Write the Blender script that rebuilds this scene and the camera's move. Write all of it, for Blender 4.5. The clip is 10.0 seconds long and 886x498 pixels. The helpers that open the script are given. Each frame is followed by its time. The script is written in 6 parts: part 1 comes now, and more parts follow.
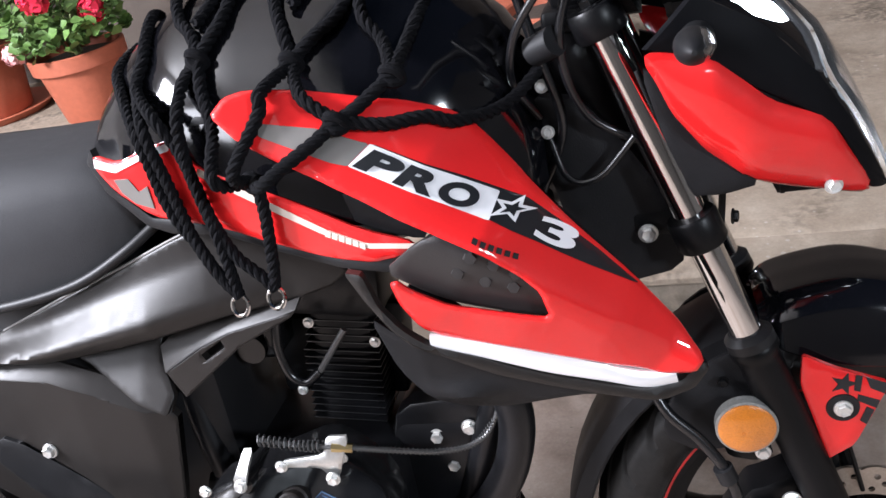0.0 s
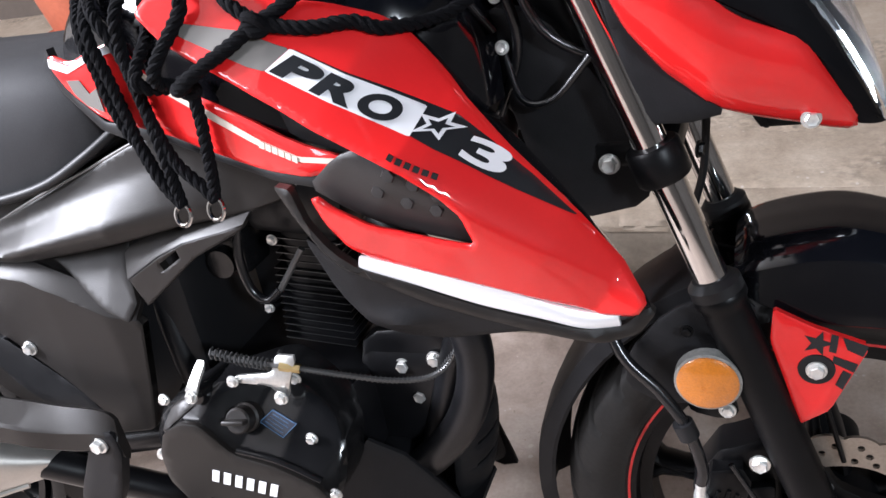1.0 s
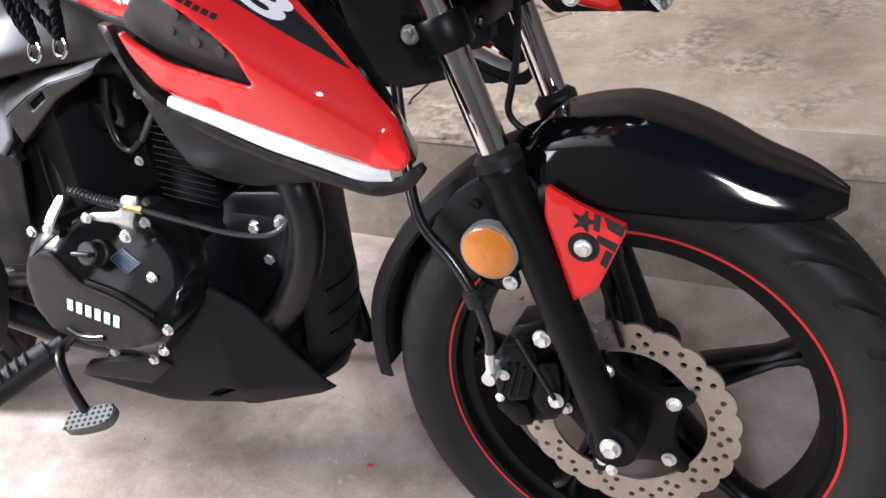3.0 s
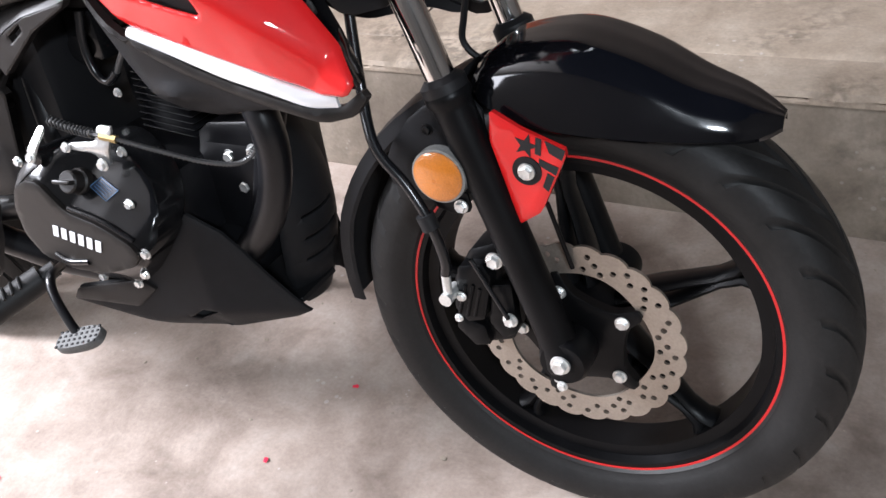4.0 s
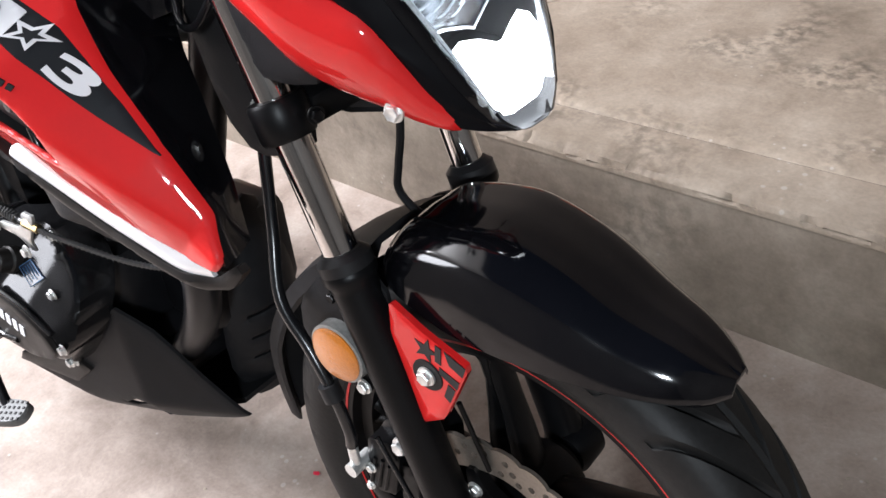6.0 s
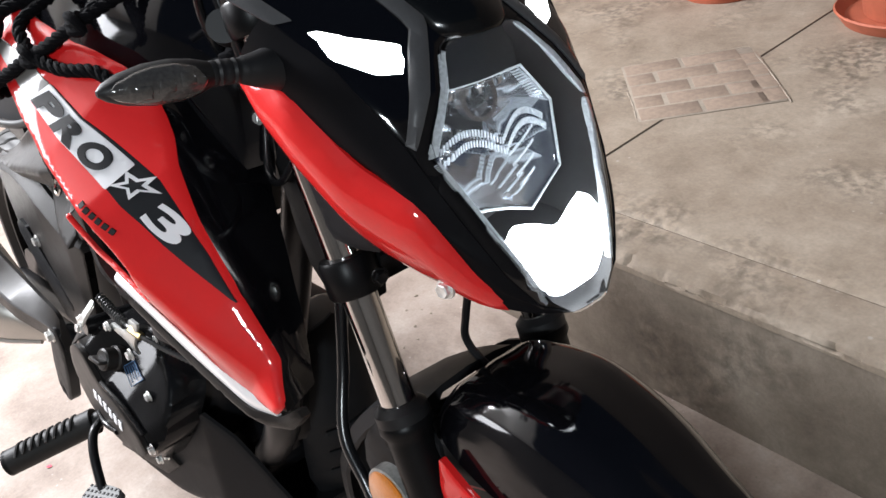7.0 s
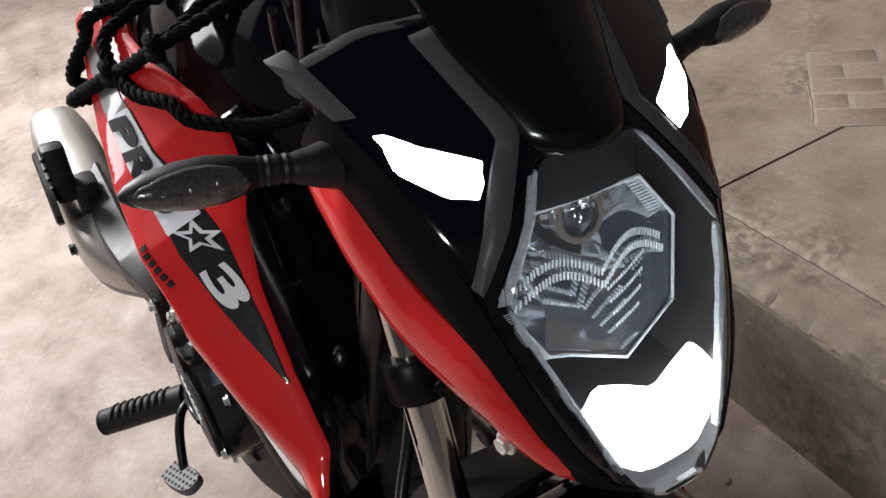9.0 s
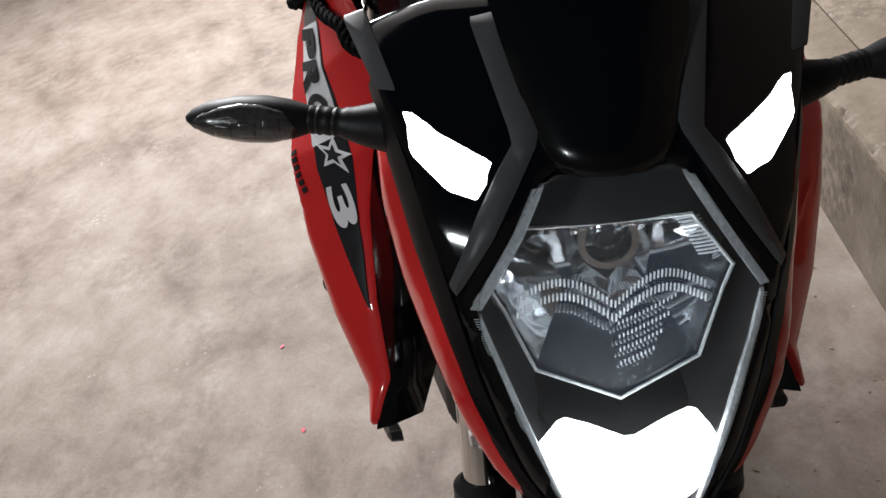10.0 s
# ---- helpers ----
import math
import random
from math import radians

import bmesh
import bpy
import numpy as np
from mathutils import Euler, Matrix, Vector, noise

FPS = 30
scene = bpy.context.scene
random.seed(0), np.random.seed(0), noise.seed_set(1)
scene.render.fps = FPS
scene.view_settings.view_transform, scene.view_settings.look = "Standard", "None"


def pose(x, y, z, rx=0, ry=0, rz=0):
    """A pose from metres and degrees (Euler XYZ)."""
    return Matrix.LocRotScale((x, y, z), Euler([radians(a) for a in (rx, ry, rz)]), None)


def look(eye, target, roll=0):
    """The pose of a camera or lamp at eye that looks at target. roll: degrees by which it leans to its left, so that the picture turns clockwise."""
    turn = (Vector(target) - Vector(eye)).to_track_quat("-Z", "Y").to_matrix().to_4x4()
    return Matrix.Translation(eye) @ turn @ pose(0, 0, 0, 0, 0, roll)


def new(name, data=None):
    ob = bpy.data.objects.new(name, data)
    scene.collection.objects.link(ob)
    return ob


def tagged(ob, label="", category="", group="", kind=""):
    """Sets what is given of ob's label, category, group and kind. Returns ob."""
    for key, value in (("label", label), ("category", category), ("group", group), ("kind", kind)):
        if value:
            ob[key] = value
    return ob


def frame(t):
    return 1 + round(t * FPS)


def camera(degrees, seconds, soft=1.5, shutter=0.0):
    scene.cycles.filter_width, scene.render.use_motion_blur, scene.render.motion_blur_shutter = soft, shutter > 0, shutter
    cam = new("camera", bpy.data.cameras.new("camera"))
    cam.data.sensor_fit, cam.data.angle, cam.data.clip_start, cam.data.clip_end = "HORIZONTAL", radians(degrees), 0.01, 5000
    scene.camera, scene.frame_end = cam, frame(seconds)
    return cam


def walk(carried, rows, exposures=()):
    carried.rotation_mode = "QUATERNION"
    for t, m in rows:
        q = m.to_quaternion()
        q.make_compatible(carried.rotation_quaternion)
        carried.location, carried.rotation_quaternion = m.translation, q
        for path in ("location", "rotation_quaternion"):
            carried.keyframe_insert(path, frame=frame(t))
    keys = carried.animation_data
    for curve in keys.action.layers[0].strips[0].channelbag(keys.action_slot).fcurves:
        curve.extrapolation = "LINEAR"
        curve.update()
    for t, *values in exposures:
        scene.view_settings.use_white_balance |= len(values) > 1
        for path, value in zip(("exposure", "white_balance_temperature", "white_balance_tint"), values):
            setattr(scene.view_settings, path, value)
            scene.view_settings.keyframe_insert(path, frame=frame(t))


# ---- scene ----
cam = camera(55.2, 10.0)
PATH = [
    (0, (-0.1951, -0.7324, 1.1665), (-0.6707, 0.9145, 0.2169), -13.30),
    (0.5, (-0.1047, -0.6829, 1.1391), (-0.7766, 0.8867, 0.1777), -14.40),
    (1, (-0.0615, -0.6704, 1.0989), (-0.7778, 0.8465, 0.0846), -14.30),
    (1.5, (-0.0323, -0.6941, 1.0823), (-0.7573, 0.8385, 0.0983), -12.80),
    (2, (0.0352, -0.7317, 1.0460), (-0.6145, 0.7849, -0.0124), -10.60),
    (2.5, (0.1039, -0.7085, 1.0333), (-0.6008, 0.7818, -0.0251), -11.40),
    (2.7, (0.1431, -0.6970, 1.0225), (-0.6165, 0.7663, -0.0379), -10.70),
    (3.8, (0.2697, -0.6712, 0.9960), (-0.6093, 0.6467, -0.1584), -12.90),
    (4, (0.2853, -0.6811, 1.0019), (-0.5859, 0.6210, -0.1770), -13.00),
    (4.5, (0.3129, -0.6626, 1.0107), (-0.5478, 0.5973, -0.2192), -13.10),
    (5, (0.2997, -0.5625, 1.0235), (-0.5350, 0.6218, -0.2966), -12.00),
    (5.2, (0.2921, -0.5076, 1.0421), (-0.5643, 0.6415, -0.2956), -12.60),
    (6.3, (0.3646, -0.3287, 1.0705), (-0.8069, 0.7202, -0.1006), -11.90),
    (6.5, (0.3706, -0.3101, 1.0842), (-0.8550, 0.7048, -0.0594), -12.50),
    (7, (0.3756, -0.2934, 1.1215), (-0.9649, 0.6877, 0.0817), -12.80),
    (7.5, (0.3834, -0.2896, 1.1430), (-1.0238, 0.6547, 0.1571), -12.80),
    (8, (0.3923, -0.2690, 1.1538), (-1.0485, 0.6294, 0.1738), -12.80),
    (8.5, (0.3418, -0.1982, 1.1518), (-1.1153, 0.5846, 0.1003), -13.40),
    (9, (0.2832, -0.1460, 1.1724), (-1.1874, 0.4772, 0.0366), -12.80),
    (9.5, (0.2817, -0.0666, 1.1636), (-1.2731, 0.2199, 0.0043), -14.30),
    (10, (0.3127, 0.0528, 1.1744), (-1.2544, -0.1418, 0.0141), -15.10),
]
walk(cam, [(t, look(eye, target, roll)) for t, eye, target, roll in PATH],
     [(0, 1.02, 6400, 14), (2.5, 1.08, 6400, 13), (5.0, 1.12, 6500, 13), (6.5, 0.92, 6600, 11), (7.5, 0.55, 6750, 10), (9.0, 0.04, 6900, 10), (10.0, -0.2, 6900, 10)])

# ---- light ----
world = bpy.data.worlds.new("world")
scene.world = world
world.use_nodes = True
world.node_tree.nodes["Background"].inputs[0].default_value = (0.35, 0.55, 1.0, 1)
world.node_tree.nodes["Background"].inputs[1].default_value = 0.03


def lamp(name, kind, energy, place, target, size, colour):
    data = bpy.data.lights.new(name, kind)
    data.energy, data.color = energy, colour
    if kind == "AREA":
        data.shape, data.size, data.size_y = "RECTANGLE", size[0], size[1]
    else:
        data.shadow_soft_size = size
    ob = new(name, data)
    ob.matrix_world = look(place, target)
    return ob


lamp("ceiling_lamp", "AREA", 275, (-3.7, -1.1, 2.8), (-0.2, 0.3, 0.2), (0.9, 0.9), (0.89, 0.925, 1.0))
lamp("porch_lamp", "AREA", 85, (-3.1, -3.2, 2.5), (-0.5, 0.0, 0.7), (2.8, 1.1), (0.89, 0.925, 1.0))
# added fill with no known source, brightens the bike's front and right side
lamp("yard_lamp", "AREA", 55, (2.4, -2.7, 2.6), (-0.2, 0.2, 0.3), (0.4, 0.25), (0.82, 0.92, 1.0))


# ---- materials ----
def material(name, colour, rough=0.5, metal=0.0, coat=0.0, grain=0.0, scale=60.0, vary=0.0, bump=0.0, glow=None, alpha=1.0, spec=0.5):
    """A principled material: grain: fine speckle; vary: broad tone change; bump: fine relief in metres."""
    m = bpy.data.materials.new(name)
    m.use_nodes = True
    nodes, links = m.node_tree.nodes, m.node_tree.links
    b = nodes["Principled BSDF"]
    b.inputs["Base Color"].default_value = (*colour, 1)
    b.inputs["Roughness"].default_value = rough
    b.inputs["Metallic"].default_value = metal
    b.inputs["Specular IOR Level"].default_value = spec
    b.inputs["Coat Weight"].default_value = coat
    b.inputs["Coat Roughness"].default_value = 0.04
    if glow:
        b.inputs["Emission Color"].default_value = (*glow[:3], 1)
        b.inputs["Emission Strength"].default_value = glow[3]
    if alpha < 1:
        b.inputs["Transmission Weight"].default_value = 1 - alpha
        b.inputs["IOR"].default_value = 1.3
    if grain or vary or bump:
        where = nodes.new("ShaderNodeTexCoord")
        fine = nodes.new("ShaderNodeTexNoise")
        fine.inputs["Scale"].default_value, fine.inputs["Detail"].default_value = scale, 5
        broad = nodes.new("ShaderNodeTexNoise")
        broad.inputs["Scale"].default_value, broad.inputs["Detail"].default_value = scale / 12, 4
        for n in (fine, broad):
            links.new(where.outputs["Object"], n.inputs["Vector"])
        sums = []
        for n, amount in ((fine, grain), (broad, vary)):
            f = nodes.new("ShaderNodeMapRange")
            f.inputs["From Min"].default_value, f.inputs["From Max"].default_value = 0.3, 0.7
            f.inputs["To Min"].default_value, f.inputs["To Max"].default_value = 1 - amount, 1 + amount
            links.new(n.outputs["Fac"], f.inputs["Value"])
            sums.append(f)
        mul = nodes.new("ShaderNodeMath")
        mul.operation = "MULTIPLY"
        links.new(sums[0].outputs[0], mul.inputs[0])
        links.new(sums[1].outputs[0], mul.inputs[1])
        mix = nodes.new("ShaderNodeVectorMath")
        mix.operation = "SCALE"
        mix.inputs[0].default_value = colour
        links.new(mul.outputs[0], mix.inputs["Scale"])
        links.new(mix.outputs[0], b.inputs["Base Color"])
        r = nodes.new("ShaderNodeMapRange")
        r.inputs["To Min"].default_value, r.inputs["To Max"].default_value = max(0.02, rough - 0.08), min(1, rough + 0.1)
        links.new(broad.outputs["Fac"], r.inputs["Value"])
        links.new(r.outputs[0], b.inputs["Roughness"])
        if bump:
            bp = nodes.new("ShaderNodeBump")
            bp.inputs["Distance"].default_value, bp.inputs["Strength"].default_value = bump, 0.6
            links.new(fine.outputs["Fac"], bp.inputs["Height"])
            links.new(bp.outputs[0], b.inputs["Normal"])
    return m


def concrete(name, dark, mid, light, rough_scale, pits, splash):
    """Poured concrete: broad stains, mid blotches, fine sand and pits."""
    m = bpy.data.materials.new(name)
    m.use_nodes = True
    nodes, links = m.node_tree.nodes, m.node_tree.links
    b = nodes["Principled BSDF"]
    where = nodes.new("ShaderNodeTexCoord")
    warp = nodes.new("ShaderNodeTexNoise")
    warp.inputs["Scale"].default_value, warp.inputs["Detail"].default_value = 2.2, 6
    warp.inputs["Roughness"].default_value = 0.62
    blot = nodes.new("ShaderNodeTexNoise")
    blot.inputs["Scale"].default_value, blot.inputs["Detail"].default_value = 9.0, 8
    blot.inputs["Roughness"].default_value = 0.68
    blot.inputs["Distortion"].default_value = 0.25
    sand = nodes.new("ShaderNodeTexNoise")
    sand.inputs["Scale"].default_value, sand.inputs["Detail"].default_value = 150.0, 3
    pit = nodes.new("ShaderNodeTexNoise")
    pit.inputs["Scale"].default_value, pit.inputs["Detail"].default_value = rough_scale, 3
    worn = nodes.new("ShaderNodeTexNoise")
    worn.inputs["Scale"].default_value, worn.inputs["Detail"].default_value = 3.6, 5
    for n in (warp, blot, sand, pit, worn):
        links.new(where.outputs["Object"], n.inputs["Vector"])
    a = nodes.new("ShaderNodeMath")
    a.operation = "MULTIPLY_ADD"
    a.inputs[1].default_value = 0.55
    links.new(warp.outputs["Fac"], a.inputs[0])
    half = nodes.new("ShaderNodeMath")
    half.operation = "MULTIPLY"
    half.inputs[1].default_value = 0.45
    links.new(blot.outputs["Fac"], half.inputs[0])
    links.new(half.outputs[0], a.inputs[2])
    ramp = nodes.new("ShaderNodeValToRGB")
    e = ramp.color_ramp.elements
    e[0].position, e[0].color = 0.33, (*dark, 1)
    e[1].position, e[1].color = 0.67, (*light, 1)
    c = ramp.color_ramp.elements.new(0.5)
    c.color = (*mid, 1)
    links.new(a.outputs[0], ramp.inputs[0])
    spk = nodes.new("ShaderNodeMapRange")
    spk.inputs["From Min"].default_value, spk.inputs["From Max"].default_value = 0.3, 0.7
    spk.inputs["To Min"].default_value, spk.inputs["To Max"].default_value = 0.92, 1.07
    links.new(sand.outputs["Fac"], spk.inputs["Value"])
    # worn patches where the skin is gone and the coarse grit shows
    bare = nodes.new("ShaderNodeMapRange")
    bare.inputs["From Min"].default_value, bare.inputs["From Max"].default_value = 0.5, 0.64
    bare.inputs["To Min"].default_value, bare.inputs["To Max"].default_value = 0.12 * pits, pits
    links.new(worn.outputs["Fac"], bare.inputs["Value"])
    grit = nodes.new("ShaderNodeMapRange")
    grit.inputs["From Min"].default_value, grit.inputs["From Max"].default_value = 0.38, 0.62
    grit.inputs["To Min"].default_value, grit.inputs["To Max"].default_value = -0.45, 0.22
    links.new(pit.outputs["Fac"], grit.inputs["Value"])
    tone = nodes.new("ShaderNodeMath")
    tone.operation = "MULTIPLY_ADD"
    links.new(grit.outputs[0], tone.inputs[0])
    links.new(bare.outputs[0], tone.inputs[1])
    links.new(spk.outputs[0], tone.inputs[2])
    mul = nodes.new("ShaderNodeVectorMath")
    mul.operation = "SCALE"
    links.new(ramp.outputs[0], mul.inputs[0])
    links.new(tone.outputs[0], mul.inputs["Scale"])
    # small pale paint and mortar splashes, in patches
    drop = nodes.new("ShaderNodeTexVoronoi")
    drop.inputs["Scale"].default_value = 42
    patch = nodes.new("ShaderNodeTexNoise")
    patch.inputs["Scale"].default_value, patch.inputs["Detail"].default_value = 5.0, 3
    for n in (drop, patch):
        links.new(where.outputs["Object"], n.inputs["Vector"])
    size = nodes.new("ShaderNodeMapRange")
    size.inputs["From Min"].default_value, size.inputs["From Max"].default_value = 0.5, 0.75
    size.inputs["To Min"].default_value, size.inputs["To Max"].default_value = 0.02, 0.3
    links.new(patch.outputs["Fac"], size.inputs["Value"])
    spot = nodes.new("ShaderNodeMath")
    spot.operation = "SUBTRACT"
    links.new(size.outputs[0], spot.inputs[0])
    links.new(drop.outputs["Distance"], spot.inputs[1])
    mask = nodes.new("ShaderNodeMapRange")
    mask.inputs["From Min"].default_value, mask.inputs["From Max"].default_value = 0.0, 0.06
    mask.inputs["To Max"].default_value = 0.55 * splash
    links.new(spot.outputs[0], mask.inputs["Value"])
    mix = nodes.new("ShaderNodeMix")
    mix.data_type = "RGBA"
    mix.inputs[7].default_value = (0.72, 0.7, 0.67, 1)
    links.new(mask.outputs[0], mix.inputs[0])
    links.new(mul.outputs[0], mix.inputs[6])
    links.new(mix.outputs[2], b.inputs["Base Color"])
    b.inputs["Roughness"].default_value = 0.74
    h = nodes.new("ShaderNodeMath")
    h.operation = "MULTIPLY_ADD"
    links.new(bare.outputs[0], h.inputs[1])
    links.new(pit.outputs["Fac"], h.inputs[0])
    links.new(blot.outputs["Fac"], h.inputs[2])
    h2 = nodes.new("ShaderNodeMath")
    h2.operation = "MULTIPLY_ADD"
    h2.inputs[1].default_value = 0.03
    links.new(sand.outputs["Fac"], h2.inputs[0])
    links.new(h.outputs[0], h2.inputs[2])
    bp = nodes.new("ShaderNodeBump")
    bp.inputs["Distance"].default_value, bp.inputs["Strength"].default_value = 0.008, 0.5
    links.new(h2.outputs[0], bp.inputs["Height"])
    # trowel drags and shallow dents
    trowel = nodes.new("ShaderNodeTexNoise")
    trowel.inputs["Scale"].default_value, trowel.inputs["Detail"].default_value = 6.5, 5
    trowel.inputs["Distortion"].default_value = 0.3
    links.new(where.outputs["Object"], trowel.inputs["Vector"])
    wave = nodes.new("ShaderNodeBump")
    wave.inputs["Distance"].default_value, wave.inputs["Strength"].default_value = 0.012, 0.07
    links.new(trowel.outputs["Fac"], wave.inputs["Height"])
    links.new(wave.outputs[0], bp.inputs["Normal"])
    links.new(bp.outputs[0], b.inputs["Normal"])
    return m


FLOOR = concrete("floor_concrete", (0.15, 0.108, 0.084), (0.31, 0.247, 0.207), (0.43, 0.369, 0.322), 40, 0.3, 0.4)
SLAB = concrete("slab_concrete", (0.155, 0.116, 0.083), (0.27, 0.214, 0.162), (0.36, 0.298, 0.235), 55, 1.0, 0.35)
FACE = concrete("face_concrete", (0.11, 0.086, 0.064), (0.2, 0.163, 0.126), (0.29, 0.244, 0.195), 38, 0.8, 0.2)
PAINT_WALL = material("white_wall_paint", (0.8, 0.79, 0.77), 0.7, grain=0.03, scale=40, vary=0.05, bump=0.002)
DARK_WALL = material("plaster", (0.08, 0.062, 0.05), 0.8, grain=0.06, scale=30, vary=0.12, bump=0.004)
# for unseen walls: dark colour keeps bounce light and reflections low
DIM_WALL = material("dark_render", (0.07, 0.065, 0.06), 0.9, grain=0.08, scale=30, vary=0.2, bump=0.004)
MORTAR = material("pale_mortar", (0.3, 0.25, 0.2), 0.85, grain=0.1, scale=90, vary=0.1)
BRICK = material("faded_brick", (0.27, 0.2, 0.152), 0.85, grain=0.14, scale=70, vary=0.16, bump=0.002)
TERRA = material("terracotta", (0.36, 0.095, 0.05), 0.6, grain=0.08, scale=50, vary=0.14, bump=0.001)
SOIL = material("soil", (0.05, 0.035, 0.025), 0.95, grain=0.4, scale=90, vary=0.2, bump=0.006)
LEAF = material("geranium_leaf", (0.09, 0.17, 0.04), 0.55, grain=0.25, scale=60, vary=0.35)
PETAL = material("red_petal", (0.75, 0.02, 0.06), 0.5, grain=0.1, scale=80, vary=0.2)
PINK = material("pale_petal", (0.8, 0.42, 0.42), 0.5, grain=0.1, scale=80, vary=0.2)
STEM = material("stem", (0.14, 0.17, 0.06), 0.6)

RED = material("red_lacquer", (0.68, 0.014, 0.014), 0.5, spec=0.15, coat=1.0, grain=0.015, scale=300, vary=0.03)
BLACK = material("black_lacquer", (0.003, 0.003, 0.004), 0.06, vary=0.1, grain=0.05, scale=200, spec=0.55)
GREY_BAND = material("grey_decal", (0.16, 0.15, 0.14), 0.3, coat=0.8, vary=0.05, scale=100)
DARK_BAND = material("dark_decal", (0.014, 0.015, 0.017), 0.45, spec=0.15, coat=0.35, vary=0.05, scale=100)
SILVER = material("silver_decal", (0.78, 0.78, 0.8), 0.5, coat=0.4, vary=0.04, scale=100)
CREAM = material("cream_decal", (0.6, 0.52, 0.45), 0.35, coat=0.6, vary=0.04, scale=100)
BRIGHT = material("bright_metal_strip", (0.95, 0.95, 0.96), 0.3, metal=0.45, vary=0.04, scale=120)
MATTE = material("matte_grey_plastic", (0.0135, 0.0116, 0.0107), 0.42, spec=0.31, grain=0.06, scale=700, vary=0.08, bump=0.0003)
PAD_PLASTIC = material("grained_pad_plastic", (0.022, 0.02, 0.02), 0.42, spec=0.4, grain=0.12, scale=900, vary=0.08, bump=0.0003)
CHARCOAL = material("charcoal_plastic", (0.011, 0.011, 0.012), 0.5, spec=0.16, grain=0.1, scale=600, vary=0.12, bump=0.0004)
SEAT = material("seat_vinyl", (0.03, 0.03, 0.032), 0.62, spec=0.15, grain=0.1, scale=900, vary=0.05, bump=0.0006)
RUBBER = material("tyre_rubber", (0.0085, 0.0082, 0.008), 0.55, spec=0.3, grain=0.2, scale=200, vary=0.3, bump=0.0005)
RIM = material("black_alloy", (0.0032, 0.0032, 0.0036), 0.36, spec=0.16, grain=0.08, scale=200, vary=0.2)
ENGINE = material("black_engine_paint", (0.006, 0.006, 0.007), 0.33, spec=0.35, grain=0.15, scale=260, vary=0.25)
COVER_FACE = material("satin_cover_face", (0.012, 0.0105, 0.0095), 0.4, spec=0.24, grain=0.06, scale=700, vary=0.08)
COVER = material("black_engine_cover", (0.006, 0.006, 0.0065), 0.17, spec=0.36, grain=0.1, scale=300, vary=0.2)
FIN_EDGE = material("machined_fin_edge", (0.3, 0.3, 0.3), 0.4, metal=1.0)
CHROME = material("chrome", (0.72, 0.7, 0.68), 0.08, metal=1.0, vary=0.04, scale=150)
STEEL = material("zinc_steel", (0.74, 0.74, 0.72), 0.3, metal=0.72, grain=0.1, scale=300, vary=0.1)
DISC = material("brushed_disc", (0.4, 0.35, 0.3), 0.42, metal=0.85, grain=0.08, scale=300, vary=0.1)
ALU = material("cast_aluminium", (0.62, 0.62, 0.6), 0.35, metal=0.9, grain=0.08, scale=300, vary=0.1)
MUFFLER = material("muffler_steel", (0.48, 0.46, 0.43), 0.4, metal=0.75, grain=0.03, scale=300, vary=0.08)
AMBER = material("amber_reflector", (0.52, 0.155, 0.01), 0.3, coat=1.0, grain=0.12, scale=500, vary=0.12, bump=0.001)
ROPE = material("black_rope", (0.004, 0.004, 0.005), 0.9, spec=0.1, grain=0.5, scale=900, vary=0.2, bump=0.0015)
STRIPE = material("red_rim_stripe", (0.5, 0.015, 0.015), 0.4)
BLUE = material("blue_sticker", (0.006, 0.012, 0.03), 0.35, coat=0.5)
DUSKY = material("dusky_blue_line", (0.07, 0.16, 0.3), 0.4)
SATIN = material("satin_black_plastic", (0.004, 0.004, 0.005), 0.5, spec=0.06, grain=0.1, scale=500, vary=0.1)
SMOKE_LENS = material("grey_smoked_plastic", (0.055, 0.052, 0.05), 0.16, coat=0.8, grain=0.25, scale=350, vary=0.3, bump=0.0008)
SCREEN = material("smoked_screen", (0.004, 0.0045, 0.005), 0.16, spec=0.35, vary=0.1, scale=120)
SMOKE = material("smoked_lens", (0.014, 0.013, 0.013), 0.08, coat=1.0, grain=0.1, scale=200, vary=0.3)
GLASS = material("clear_polycarbonate", (0.97, 0.98, 1.0), 0.02, alpha=0.01)
CLEAR_RIM = material("scuffed_clear_rim", (0.2, 0.2, 0.19), 0.3, coat=0.4, grain=0.2, scale=300)
RIBBED = material("ribbed_clear_plastic", (0.5, 0.53, 0.55), 0.2, coat=0.4, grain=0.2, scale=400, vary=0.1, bump=0.002)
REFLECTOR = material("reflector_chrome", (0.82, 0.84, 0.86), 0.07, metal=1.0)
LED = material("white_led", (1, 1, 1), 0.4, glow=(0.86, 0.94, 1.0, 14.0))
CABLE = material("cable_sheath", (0.009, 0.009, 0.01), 0.5, spec=0.3)
SHEATH = material("glossy_cable", (0.006, 0.006, 0.007), 0.25, spec=0.6)
SPRING = material("black_spring_steel", (0.03, 0.03, 0.03), 0.3, spec=0.6)
HOSE = material("spring_guard", (0.12, 0.12, 0.12), 0.35, metal=0.6)
TIN = material("silver_face", (0.07, 0.07, 0.073), 0.42, spec=0.3, vary=0.06, grain=0.05, scale=300)


# ---- mesh tools ----
from mathutils.geometry import delaunay_2d_cdt


def mesh_object(name, bm, mat, parent=None, label="", sharp=38):
    me = bpy.data.meshes.new(name)
    bmesh.ops.recalc_face_normals(bm, faces=bm.faces)
    bm.to_mesh(me)
    bm.free()
    me.materials.append(mat)
    me.shade_smooth()
    me.set_sharp_from_angle(angle=radians(sharp))
    ob = new(name, me)
    ob.parent = parent
    return tagged(ob, label)


